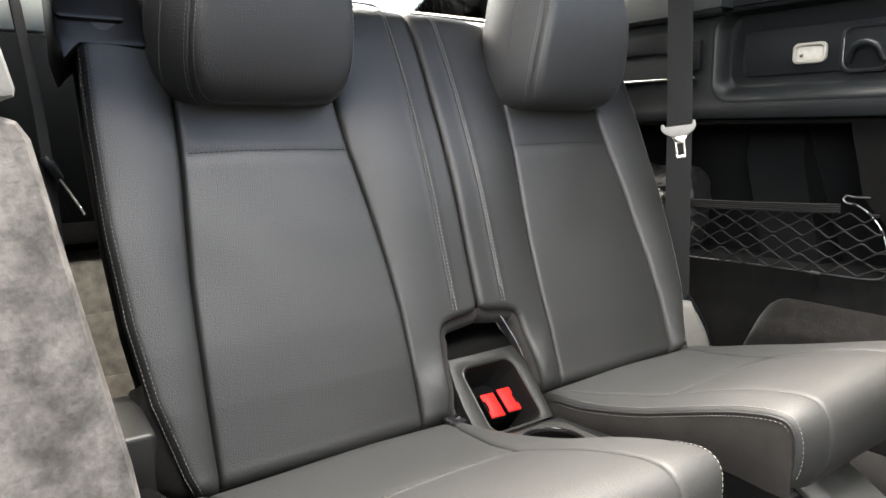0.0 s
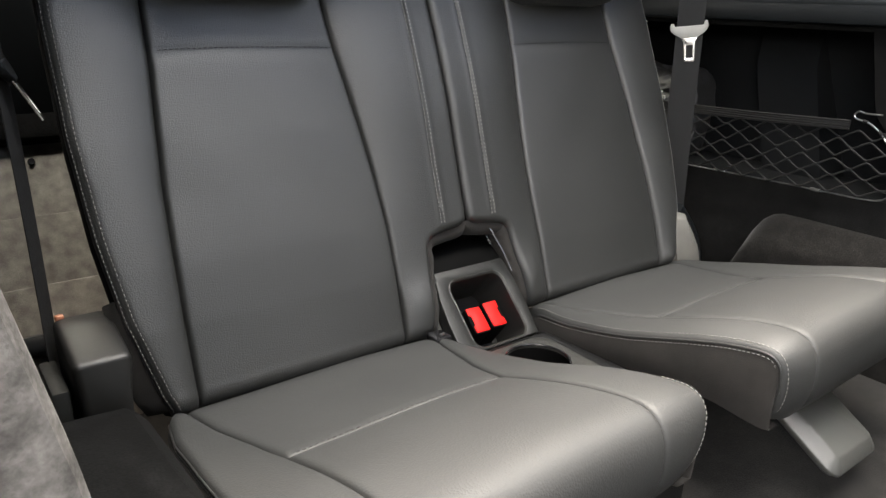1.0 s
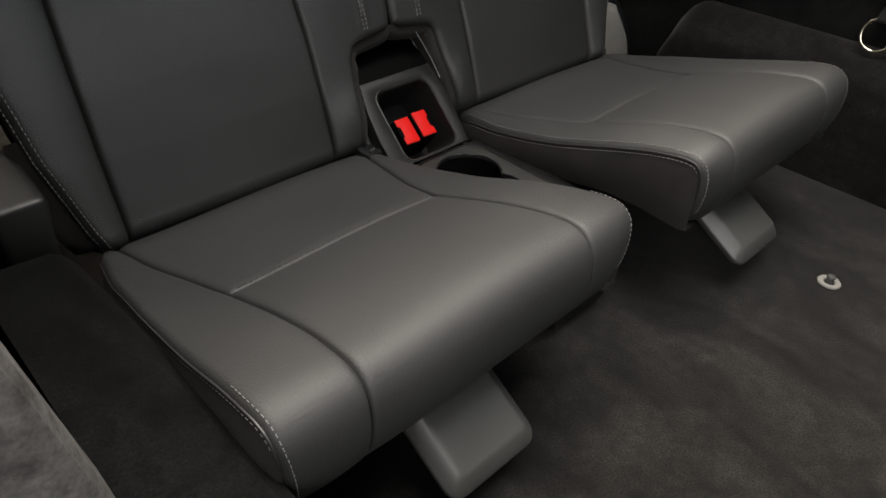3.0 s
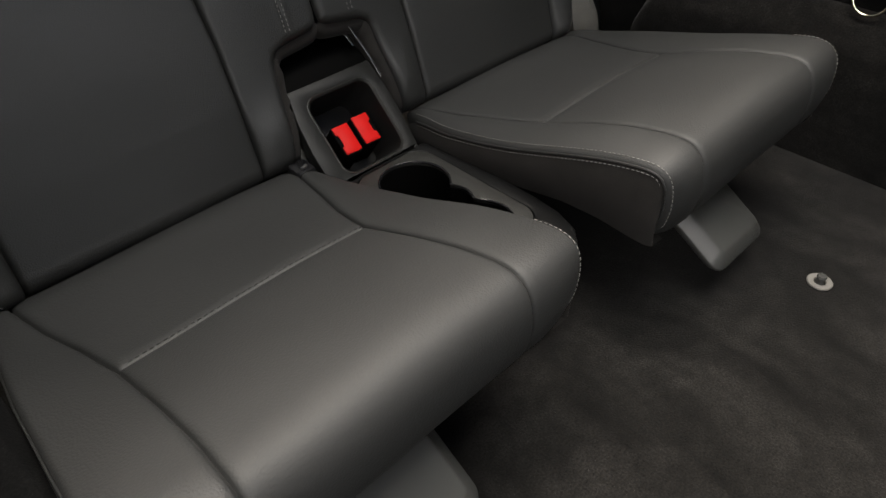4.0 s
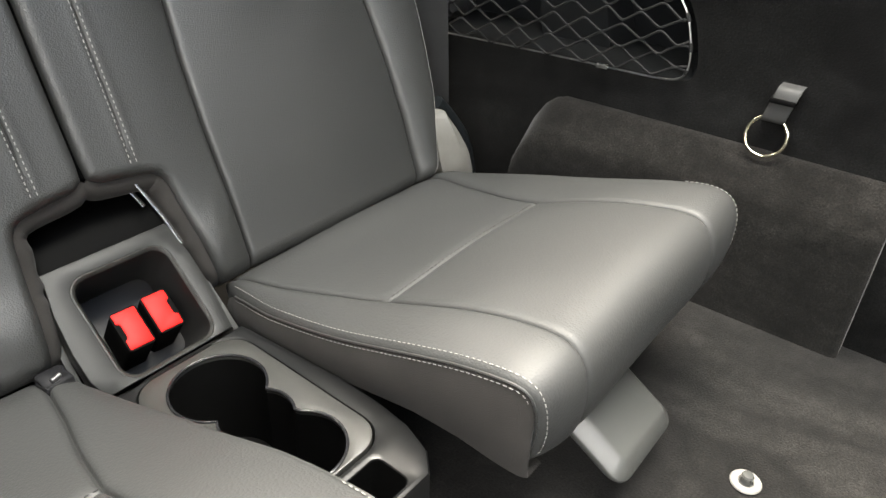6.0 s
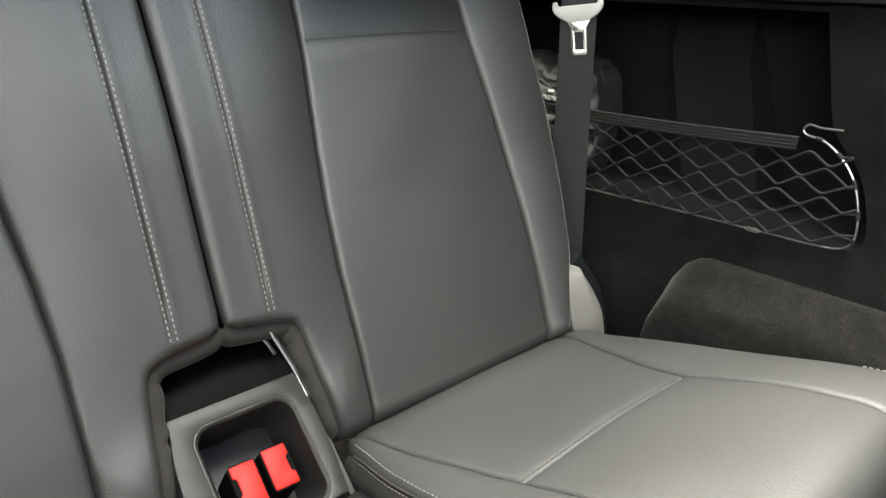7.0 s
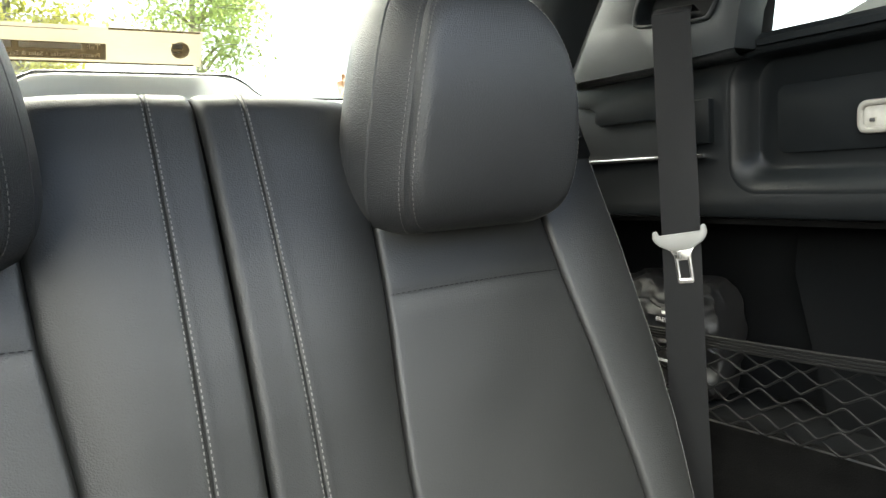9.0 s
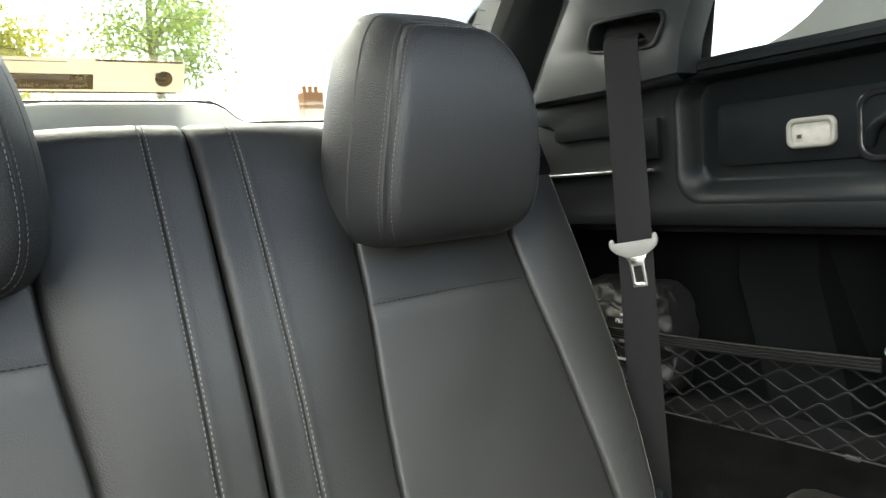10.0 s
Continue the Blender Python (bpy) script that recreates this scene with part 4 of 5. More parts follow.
    add("belt_bezel", plate_bm(outer, (inner,), 0.03, on_wall(0.599), 0.002), PLASTIC, "satin black belt bezel", "trim", pillar)
    add("pillar_return", loft_bm([[Vector((0.606, 0.87, 0.79)), Vector((0.640, 0.93, 0.79)), Vector((0.70, 0.93, 0.79)), Vector((0.70, 0.60, 0.79))], [Vector((0.606, 0.77, 0.94)), Vector((0.640, 0.83, 0.94)), Vector((0.70, 0.83, 0.94)), Vector((0.70, 0.58, 0.94))], [Vector((0.606, 0.70, 1.08)), Vector((0.64, 0.76, 1.08)), Vector((0.70, 0.76, 1.08)), Vector((0.70, 0.47, 1.08))]]), PLASTIC, "black pillar return", "pillar", pillar)
    rows = [[Vector((x, y, z)) for y in np.linspace(0.585, 0.862, 12)] for x, z in ((0.6035, 0.806), (0.6045, 0.798), (0.609, 0.791), (0.617, 0.7865), (0.628, 0.7845), (0.648, 0.784))]
    add("pillar_foot", sheet_bm(rows), PILLAR_LIT, "curved foot of the pillar trim", "pillar", pillar)
    # the post beside the rear window
    rings = []
    for y, z in ((1.10, 0.76), (1.00, 0.90), (0.90, 1.03), (0.86, 1.08)):
        rings.append([Vector((0.605, y, z)), Vector((0.612, y - 0.03, z)), Vector((0.64, y - 0.055, z)), Vector((0.72, y - 0.06, z)), Vector((0.75, y, z)), Vector((0.66, y + 0.03, z))])
    add("rear_post", loft_bm(rings), PILLAR_LIT, "dark grey post beside the rear window", "pillar", pillar)
    # outer body with window openings
    wins = [rounded(max(y_front + 0.06, -0.25), 0.74, 0.79, 1.06, 0.03)]
    body_y0 = -2.25 if sx > 0 else y_front
    if sx > 0:
        wins.append(rounded(-1.10, -0.32, 0.79, 1.04, 0.05))
    add("body_side_" + tagname, plate_bm([(body_y0, -0.35), (body_y0, 1.10), (1.16, 1.10), (1.16, -0.35)], wins, 0.02, on_wall(0.80)), PLASTIC, "dark inner face of the car body side", "wall")
    g = add("window_" + tagname, plate_bm(rounded(max(y_front + 0.05, -0.27), 0.76, 0.78, 1.07, 0.03), (), 0.004, on_wall(0.775)), GLASS, "clear rear quarter window glass", "window")
    g.visible_shadow = False
    return made


build_side(1, -1.05)
build_side(-1, 0.13)

# front end of the cabin, closing it behind the camera
solid("wall_front", plate_bm([(-0.82, -0.35), (0.82, -0.35), (0.82, 1.1), (-0.82, 1.1)], (rounded(-0.70, 0.70, 0.55, 1.02, 0.06),), 0.02, Matrix(((-1, 0, 0, 0), (0, 0, 1, -2.22), (0, 1, 0, 0), (0, 0, 0, 1)))), PLASTIC, "dark front end of the cabin around the windscreen opening", "wall", "structure")
solid("body_side_front", plate_bm([(-2.25, -0.35), (-2.25, 1.10), (-1.10, 1.10), (-1.10, -0.35)], (), 0.02, MIRROR @ on_wall(0.80)), PLASTIC, "dark inner face of the front car door", "wall", "structure")
solid("footwell", box_bm((-0.82, -2.25, -0.36), (0.82, -1.69, -0.33)), CARPET, "black carpeted footwell", "floor", "structure")


def build_tailgate():
    gate = tagged(new("tailgate"), "grey-trimmed tailgate with a sloping rear window", "tailgate", "", "structure")
    outline = [(-0.70, 0.0), (0.70, 0.0), (0.70, 0.786), (0.19, 0.787), (0.175, 0.789), (0.162, 0.796), (0.148, 0.808), (0.13, 0.817), (0.10, 0.820), (-0.10, 0.820), (-0.13, 0.817), (-0.148, 0.808), (-0.162, 0.796), (-0.175, 0.789), (-0.19, 0.787), (-0.70, 0.786)]
    m = Matrix(((-1, 0, 0, 0), (0, 0, -1, 1.075), (0, 1, 0, 0), (0, 0, 0, 1)))
    upper = [(-0.70, 0.722), (0.70, 0.722)] + outline[2:]
    part("gate_lining", plate_bm(upper, (), 0.05, m, 0.008), GREY_TRIM, gate, "light grey plastic tailgate lining")
    part("gate_panel", plate_bm([(-0.70, 0.0), (0.70, 0.0), (0.70, 0.719), (-0.70, 0.719)], (), 0.05, m, 0.004), PLASTIC, gate, "black lower tailgate panel")
    seal = [(x, 1.086, z + 0.0015) for x, z in outline[2:]]
    part("window_seal", tube_bm(smooth_line(seal, 90), 0.0036, 8), GLOSS_BLACK, gate, "black rubber window seal")
    d = Vector((0, -0.76, 1.0)).normalized()
    mg = frame_of((0, 1.125, 0.78), (1, 0, 0), d)
    gl = part("rear_glass", plate_bm([(-0.70, 0.0), (0.70, 0.0), (0.66, 0.40), (-0.66, 0.40)], (), 0.004, mg), GLASS, gate, "clear rear window glass", smooth=False)
    gl.visible_shadow = False
    bm = bmesh.new()
    for k in range(9):
        v = 0.105 + 0.027 * k
        add_box(bm, (-0.60, v - 0.0003, 0.0008), (0.60, v + 0.0003, 0.0012))
    bm.transform(mg)
    part("heater_wires", bm, INK_DARK, gate, "thin brown heater lines", smooth=False)
    part("gate_header", box_bm((-0.72, 0.84, 1.035), (0.72, 0.95, 1.08), 0.01), PLASTIC, gate, "black upper frame of the rear window")


build_tailgate()

# translucent film for the sticker
def film_material(name, dark, light, through_tint):
    m = bpy.data.materials.new(name)
    m.use_nodes = True
    n, link = m.node_tree.nodes, m.node_tree.links.new
    d, t, mx, nz, col = (n.new("ShaderNode" + k) for k in ("BsdfDiffuse", "BsdfTranslucent", "MixShader", "TexNoise", "MixRGB"))
    nz.inputs["Scale"].default_value = 40
    col.inputs[1].default_value, col.inputs[2].default_value = (*dark, 1), (*light, 1)
    link(nz.outputs["Fac"], col.inputs[0])
    link(col.outputs[0], d.inputs["Color"]), link(col.outputs[0], t.inputs["Color"])
    mx.inputs["Fac"].default_value = 0.55
    link(d.outputs[0], mx.inputs[1]), link(t.outputs[0], mx.inputs[2])
    clear, both = n.new("ShaderNodeBsdfTransparent"), n.new("ShaderNodeMixShader")
    clear.inputs["Color"].default_value = (*through_tint, 1)
    both.inputs["Fac"].default_value = 0.5
    link(mx.outputs[0], both.inputs[1]), link(clear.outputs[0], both.inputs[2])
    link(both.outputs[0], n["Material Output"].inputs["Surface"])
    return m


FILM = film_material("cream_window_film", (0.52, 0.50, 0.44), (0.58, 0.56, 0.50), (0.47, 0.435, 0.36))
INK_TAUPE = film_material("taupe_print", (0.13, 0.112, 0.086), (0.17, 0.146, 0.115), (0.60, 0.555, 0.48))
INK_PALE = film_material("pale_print", (0.80, 0.78, 0.72), (0.86, 0.84, 0.78), (0.9, 0.88, 0.8))


def text_mesh(name, words, size, m, mat, parent):
    cu = bpy.data.curves.new(name, "FONT")
    cu.body, cu.size = words, size
    tmp = bpy.data.objects.new(name, cu)
    scene.collection.objects.link(tmp)
    bpy.context.view_layer.update()
    me = bpy.data.meshes.new_from_object(tmp.evaluated_get(bpy.context.evaluated_depsgraph_get()))
    bpy.data.objects.remove(tmp)
    me.transform(m)
    me.materials.append(mat)
    ob = new(name, me)
    ob.parent = parent
    return ob


def build_sticker():
    s = thing("window_sticker", "cream printed dealer sticker on the rear window glass", "sticker")
    # local frame: x towards -x of the car, y up the glass, read from outside
    d = Vector((0, -0.76, 1.0)).normalized()
    m = frame_of(Vector((0.083, 1.125, 0.78)) + d * 0.073 + Vector((0, -0.0065, -0.005)), (-1, 0, 0), d)
    w, h = 0.36, 0.052
    part("film", plate_bm([(0, 0), (w, 0), (w, h), (0, h)], (), 0.0006, m), FILM, s, smooth=False)

    def bar(name, x0, x1, y0, y1, mat, z=-0.0012):
        return part(name, plate_bm([(x0, y0), (x1, y0), (x1, y1), (x0, y1)], (), 0.0004, m @ Matrix.Translation((0, 0, z))), mat, s, smooth=False)
    bar("border_line", 0.010, w, 0, 0.0026, INK_TAUPE)
    bar("border_line", 0.004, 0.120, h - 0.0028, h, INK_TAUPE)
    bar("border_line", 0.155, w, 0.0466, 0.0474, INK_TAUPE)
    bar("print_panel", 0.123, w - 0.004, 0.006, 0.029, INK_TAUPE)
    disc = [(0.029 + 0.0122 * math.cos(a), 0.024 + 0.0122 * math.sin(a)) for a in (2 * math.pi * k / 28 for k in range(28))]
    part("round_mark", plate_bm(disc, (), 0.0004, m @ Matrix.Translation((0, 0, -0.0012))), INK_TAUPE, s, smooth=False)
    bar("mark_stripe", 0.027, 0.041, 0.0265, 0.034, FILM, -0.0018)
    bar("mark_stripe", 0.029, 0.040, 0.0195, 0.0225, FILM, -0.0018)
    t = m @ Matrix.Translation((0.130, 0.0205, -0.0019))
    text_mesh("print_words", "Tel:", 0.0105, t, INK_PALE, s)
    bar("print_bar", 0.152, 0.222, 0.0205, 0.0275, INK_PALE, -0.0019)
    text_mesh("print_words", "Prestige Vehicles \u2022 Sales & Service", 0.0085, m @ Matrix.Translation((0.130, 0.0095, -0.0019)), INK_PALE, s)
    bar("print_bar", 0.230, 0.240, 0.019, 0.028, INK_PALE, -0.0019)
    return s


build_sticker()

BLIND = material("pale_mesh_blind", (0.42, 0.44, 0.41), 0.8, vary=0.06, scale=20, grain=0.6, grain_scale=900, kind="cells")
_b = BLIND.node_tree
_bt, _bm = _b.nodes.new("ShaderNodeBsdfTranslucent"), _b.nodes.new("ShaderNodeMixShader")
_bt.inputs["Color"].default_value = (0.30, 0.32, 0.29, 1)
_bm.inputs["Fac"].default_value = 0.5
_b.links.new(_b.nodes["Principled BSDF"].outputs["BSDF"], _bm.inputs[1]), _b.links.new(_bt.outputs["BSDF"], _bm.inputs[2])
_b.links.new(_bm.outputs["Shader"], _b.nodes["Material Output"].inputs["Surface"])
blind = [(0.60, 0.800), (0.60, 0.822), (0.58, 0.825), (0.55, 0.833), (0.514, 0.846), (0.49, 0.859), (0.468, 0.876), (0.44, 0.903), (0.41, 0.945), (0.38, 1.04), (0.30, 1.04), (0.30, 0.80)]
solid("window_blind", plate_bm(blind, (), 0.002, on_wall(0.766)), BLIND, "pale grey mesh blind behind the quarter window trim", "blind")

# ---- grey felt pillar lining, left carpeted box, felt side bin ----
edge = [(-0.586, 0.0), (-0.588, 0.20), (-0.593, 0.32), (-0.607, 0.42), (-0.622, 0.50), (-0.635, 0.572)]
col = [(-x, z) for x, z in edge] + [(0.80, 0.572), (0.80, 0.0)]
m_front = Matrix(((-1, 0, 0, 0), (0, 0, -1, 0.075), (0, 1, 0, 0), (0, 0, 0, 1)))
lining = solid("door_pillar_lining", plate_bm(col, (), 0.05, m_front, 0.010), FELT, "light grey felt lining of the door pillar", "pillar lining")
cap = [(0.637, 0.577), (0.642, 0.600), (0.650, 0.618), (0.664, 0.630), (0.70, 0.636), (0.80, 0.638), (0.80, 0.577)]
part("pillar_cap", plate_bm(cap, (), 0.055, Matrix(((-1, 0, 0, 0), (0, 0, -1, 0.070), (0, 1, 0, 0), (0, 0, 0, 1))), 0.010), PLASTIC_GREY, lining, "pale grey plastic pillar cap")

sec = [(-0.480, 0.0), (-0.482, 0.17), (-0.486, 0.192), (-0.498, 0.203), (-0.55, 0.206), (-0.584, 0.206), (-0.584, 0.0)]
rings = []
for y, t, g in ((-0.32, 1.0, 0), (0.0, 1.0, 0), (0.25, 1.0, -0.002), (0.47, 1.0, -0.012), (0.495, 0.985, -0.016), (0.506, 0.95, -0.022), (0.510, 0.85, -0.03)):
    rings.append([Vector((max(x + g, -0.584), y, z * t)) for x, z in sec])
side_box = thing("carpeted_side_box", "black carpeted box along the side of the load bay", "side box")
part("box_cover", loft_bm(rings), CARPET, side_box)
part("foot_strip", extrude_y([(-0.470, 0.002), (-0.470, 0.006), (-0.4795, 0.014), (-0.4795, 0.002)], -0.32, 0.46), PLASTIC, side_box, "black plastic edge strip")

bin_ = thing("felt_side_panel", "grey felt panel with a bolt behind the seat", "side panel")
lean = Matrix.Translation((0, 0.80, 0.0)) @ pose(0, 0, 0, -32, 0, 0)
part("felt_face", box_bm((-0.70, 0.030, 0.0), (-0.40, 0.07, 0.455), 0.004, lean), FELT_LIFTED, bin_)
part("felt_step", box_bm((-0.70, 0.015, 0.0), (-0.40, 0.031, 0.335), 0.004, lean), FELT_LIFTED, bin_)
part("felt_step", box_bm((-0.70, 0.003, 0.0), (-0.40, 0.016, 0.225), 0.004, lean), FELT_LIFTED, bin_)
part("top_rail", box_bm((-0.70, 0.01, 0.456), (-0.40, 0.07, 0.50), 0.008, lean), CARPET, bin_, "black carpeted rail")
part("foot_rail", box_bm((-0.70, -0.03, 0.12), (-0.40, 0.004, 0.15), 0.008, lean), PLASTIC, bin_, "black plastic rail")
bm = bmesh.new()
bmesh.ops.create_cone(bm, cap_ends=True, segments=16, radius1=0.006, radius2=0.005, depth=0.006)
bm.transform(lean @ Matrix.Translation((-0.497, 0.028, 0.425)) @ pose(0, 0, 0, 90, 0, 0))
part("bolt", bm, GLOSS_BLACK, bin_)

hc = thing("belt_anchor_cover", "dark grey plastic cover over the belt anchor beside the seat", "anchor cover")
sec = [(0.508, 0.0), (0.508, 0.206), (0.5085, 0.246), (0.5095, 0.2495), (0.512, 0.2515), (0.516, 0.2525), (0.58, 0.262), (0.606, 0.264), (0.612, 0.260), (0.614, 0.0)]
rings = []
for x, g in ((-0.5535, 0.006), (-0.5520, 0.0025), (-0.5490, 0.0008), (-0.545, 0.0), (-0.506, 0.0), (-0.5015, 0.0008), (-0.4985, 0.0025), (-0.497, 0.006)):
    rings.append([Vector((x + (0.004 if z < 0.23 else 0.0) * (1 if x < -0.52 else -1), y + g * (1 if y < 0.55 else -1), z - (g if z > 0.23 else 0))) for y, z in sec])
part("cover", loft_bm(rings), ANCHOR_GREY, hc)
part("cover_flap", box_bm((-0.574, 0.520, 0.0), (-0.5565, 0.600, 0.222), 0.004), CONSOLE_GREY, hc, "black side flap of the anchor cover")
part("guide_tab", box_bm((-0.550, 0.604, 0.258), (-0.541, 0.612, 0.268), 0.002), RED_TAB, hc, "small faded orange tab")

# ---- seat belts ----


def build_belt(sx):
    b = thing("seat_belt", "black seat belt webbing with a grey tongue hanging from the pillar", "seat belt", "seat belts")
    c = smooth_line([(0.640, 0.690, 0.862), (0.610, 0.676, 0.864), (0.594, 0.668, 0.856), (0.586, 0.663, 0.835), (0.572, 0.647, 0.70), (0.560, 0.632, 0.56), (0.556, 0.624, 0.40), (0.556, 0.616, 0.22), (0.558, 0.616, 0.12)], 60)
    rings = []
    for i, p in enumerate(c):
        f = i / 59
        wd = Vector((0.040, -0.065, 0.0) if sx > 0 else (0.026, -0.075, 0.0)).normalized() if f > 0.2 else Vector((0.02, -0.07, -0.003)).normalized()
        d = (c[min(i + 1, 59)] - c[max(i - 1, 0)]).normalized()
        nn = wd.cross(d).normalized()
        ring = []
        for a, h in ((-0.0240, 0.0004), (-0.023, 0.0009), (-0.021, 0.0006), (0.021, 0.0006), (0.023, 0.0009), (0.0240, 0.0004), (0.0240, -0.0004), (0.0, -0.0006), (-0.0240, -0.0004)):
            ring.append(p + wd * a + nn * h)
        rings.append(ring)
    part("webbing", loft_bm(rings), WEB, b)
    # tongue
    o = Vector((0.5605, 0.6335, 0.560)) + Vector((-0.0034, -0.0021, 0))
    m = frame_of(o, (0.040, -0.065, 0.010), (0.03, 0.018, 0.99))
    if sx < 0:
        m = frame_of(o + Vector((-0.004, 0, -0.035)), (0.012, -0.075, 0.0), (0.45, 0.07, 0.88))
    head = [(-0.034, 0.006), (-0.033, 0.013), (-0.030, 0.016), (-0.027, 0.014), (-0.026, 0.009), (0.026, 0.009), (0.027, 0.015), (0.030, 0.018), (0.033, 0.015), (0.034, 0.007), (0.031, 0.000), (0.026, -0.005), (0.017, -0.010), (0.012, -0.013), (-0.012, -0.013), (-0.017, -0.010), (-0.026, -0.005), (-0.031, 0.000)]
    t = part("tongue", plate_bm(head, (), 0.0085, m @ Matrix.Translation((0, 0, 0.004)), 0.0022), TONGUE_GREY if sx > 0 else PLASTIC, b, "plastic tongue grip")
    blade = [(-0.017, -0.008), (0.017, -0.008), (0.0105, -0.020), (0.0105, -0.053), (0.0085, -0.056), (-0.0085, -0.056), (-0.0105, -0.053), (-0.0105, -0.020)]
    slot = rounded(-0.0055, 0.0055, -0.049, -0.026, 0.001, 3)
    part("latch_plate", plate_bm(blade, (slot,), 0.0026, m @ Matrix.Translation((0, 0, 0.0012)), 0.0006), METAL, t, "polished steel latch plate")
    if sx < 0:
        for ob in (b, *b.children_recursive):
            if ob.type == "MESH":
                mirrored(ob)
    return b


build_belt(1)
build_belt(-1)

# ---- net pocket ----


def taut(line):
    """A cord that runs straight from knot to knot and bends only at them."""
    p = [Vector(q) for q in line]
    out = [p[0]]
    for a, b in zip(p, p[1:]):
        out += [a.lerp(b, 0.12), a.lerp(b, 0.5), a.lerp(b, 0.88)]
    return smooth_line(out + [p[-1]], len(out) * 3)


def build_net():
    net = thing("storage_net", "black elastic storage net on a steel wire frame", "storage net")
    X = 0.652
    rod = [(0.93, 0.283), (0.649, 0.291), (0.509, 0.295), (0.371, 0.2975), (0.305, 0.2990), (0.276, 0.3045), (0.2665, 0.320), (0.269, 0.350), (0.281, 0.386), (0.300, 0.411), (0.323, 0.427), (0.343, 0.431), (0.349, 0.437), (0.343, 0.444), (0.330, 0.442), (0.305, 0.443)]
    pts = smooth_line([(X, y, z) for y, z in rod], 90)
    part("wire_frame", tube_bm(pts, 0.0014, 8, up=(1, 0, 0)), WIRE, net, "grey steel wire frame")
    band_pts = smooth_line([(X - 0.003, y, z) for y, z in ((0.95, 0.404), (0.815, 0.409), (0.632, 0.414), (0.5, 0.4185), (0.352, 0.4265))], 40)
    bm = bmesh.new()
    for k in range(4):
        add_tube(bm, [p + Vector((0, 0, -0.0042 * k)) for p in band_pts], 0.0024, 6, up=(1, 0, 0))
    part("elastic_band", bm, CORD, net, "black ribbed elastic band")
    for a, b in ((33, 36), (40, 43), (46, 49), (53, 56), (60, 63)):
        part("cord_wrap", tube_bm(pts[a:b], 0.0027, 8, up=(1, 0, 0)), CORD, net, "cord wound round the wire")
    # cords: two families of zigzags that meet at the knots
    top = lambda y: np.interp(y, [0.352, 0.95], [0.412, 0.390])
    bot = lambda y: np.interp(y, [0.28, 0.93], [0.301, 0.284])
    on_wire = lerp_table([(0.3045, 0.276), (0.320, 0.2665), (0.350, 0.269), (0.386, 0.281), (0.411, 0.300), (0.427, 0.323)])
    cell = 0.054
    n = 4
    for row in range(n):
        bm = bmesh.new()
        line = []
        y = 0.285
        k = 0
        while y < 0.93:
            f = (row + (0.5 if k % 2 == 0 else -0.0)) / (n - 0.5)
            f = min(1.0, max(0.0, f))
            f = min(f, float(np.interp(y, [0.272, 0.277, 0.289, 0.305, 0.34], [0.22, 0.50, 0.78, 1.0, 1.0])))
            z = bot(y) + (top(y) - bot(y)) * f
            sag = 0.002 * math.sin(7 * y + row * 2.1)
            if k == 0:
                z = bot(y) + (top(y) - bot(y)) * (row + 0.5) / (n - 0.5)
                line.append((X, float(on_wire(z)), z))
            line.append((X - 0.001 + 0.0025 * math.sin(11 * y + row), y + 0.003 * math.sin(row * 3 + k), z + sag))
            y += cell / 2
            k += 1
        part("net_cord", tube_bm(taut(line), 0.0016, 6, up=(1, 0, 0)), CORD, net)
        if row + 1 < n:
            line2 = []
            y, k = 0.285, 0
            while y < 0.93:
                f = (row + (0.5 if k % 2 == 0 else 1.0)) / (n - 0.5)
                f = min(1.0, f)
                f = min(f, float(np.interp(y, [0.272, 0.277, 0.289, 0.305, 0.34], [0.22, 0.50, 0.78, 1.0, 1.0])))
                z = bot(y) + (top(y) - bot(y)) * f
                if k == 0:
                    line2.append((X, float(on_wire(z + 0.006)), z + 0.006))
                line2.append((X - 0.002 + 0.0025 * math.sin(9 * y + row * 2), y + 0.003 * math.sin(row * 3 + k), z + 0.002 * math.sin(7 * y + row * 2.1)))
                y += cell / 2
                k += 1
            part("net_cord", tube_bm(taut(line2), 0.0016, 6, up=(1, 0, 0)), CORD, net)
    bm = box_bm((X - 0.004, 0.378, 0.2945), (X + 0.003, 0.396, 0.3005), 0.001)
    part("wire_clip", bm, LEVER_GREY, net, "small dark clip")
    return net


build_net()


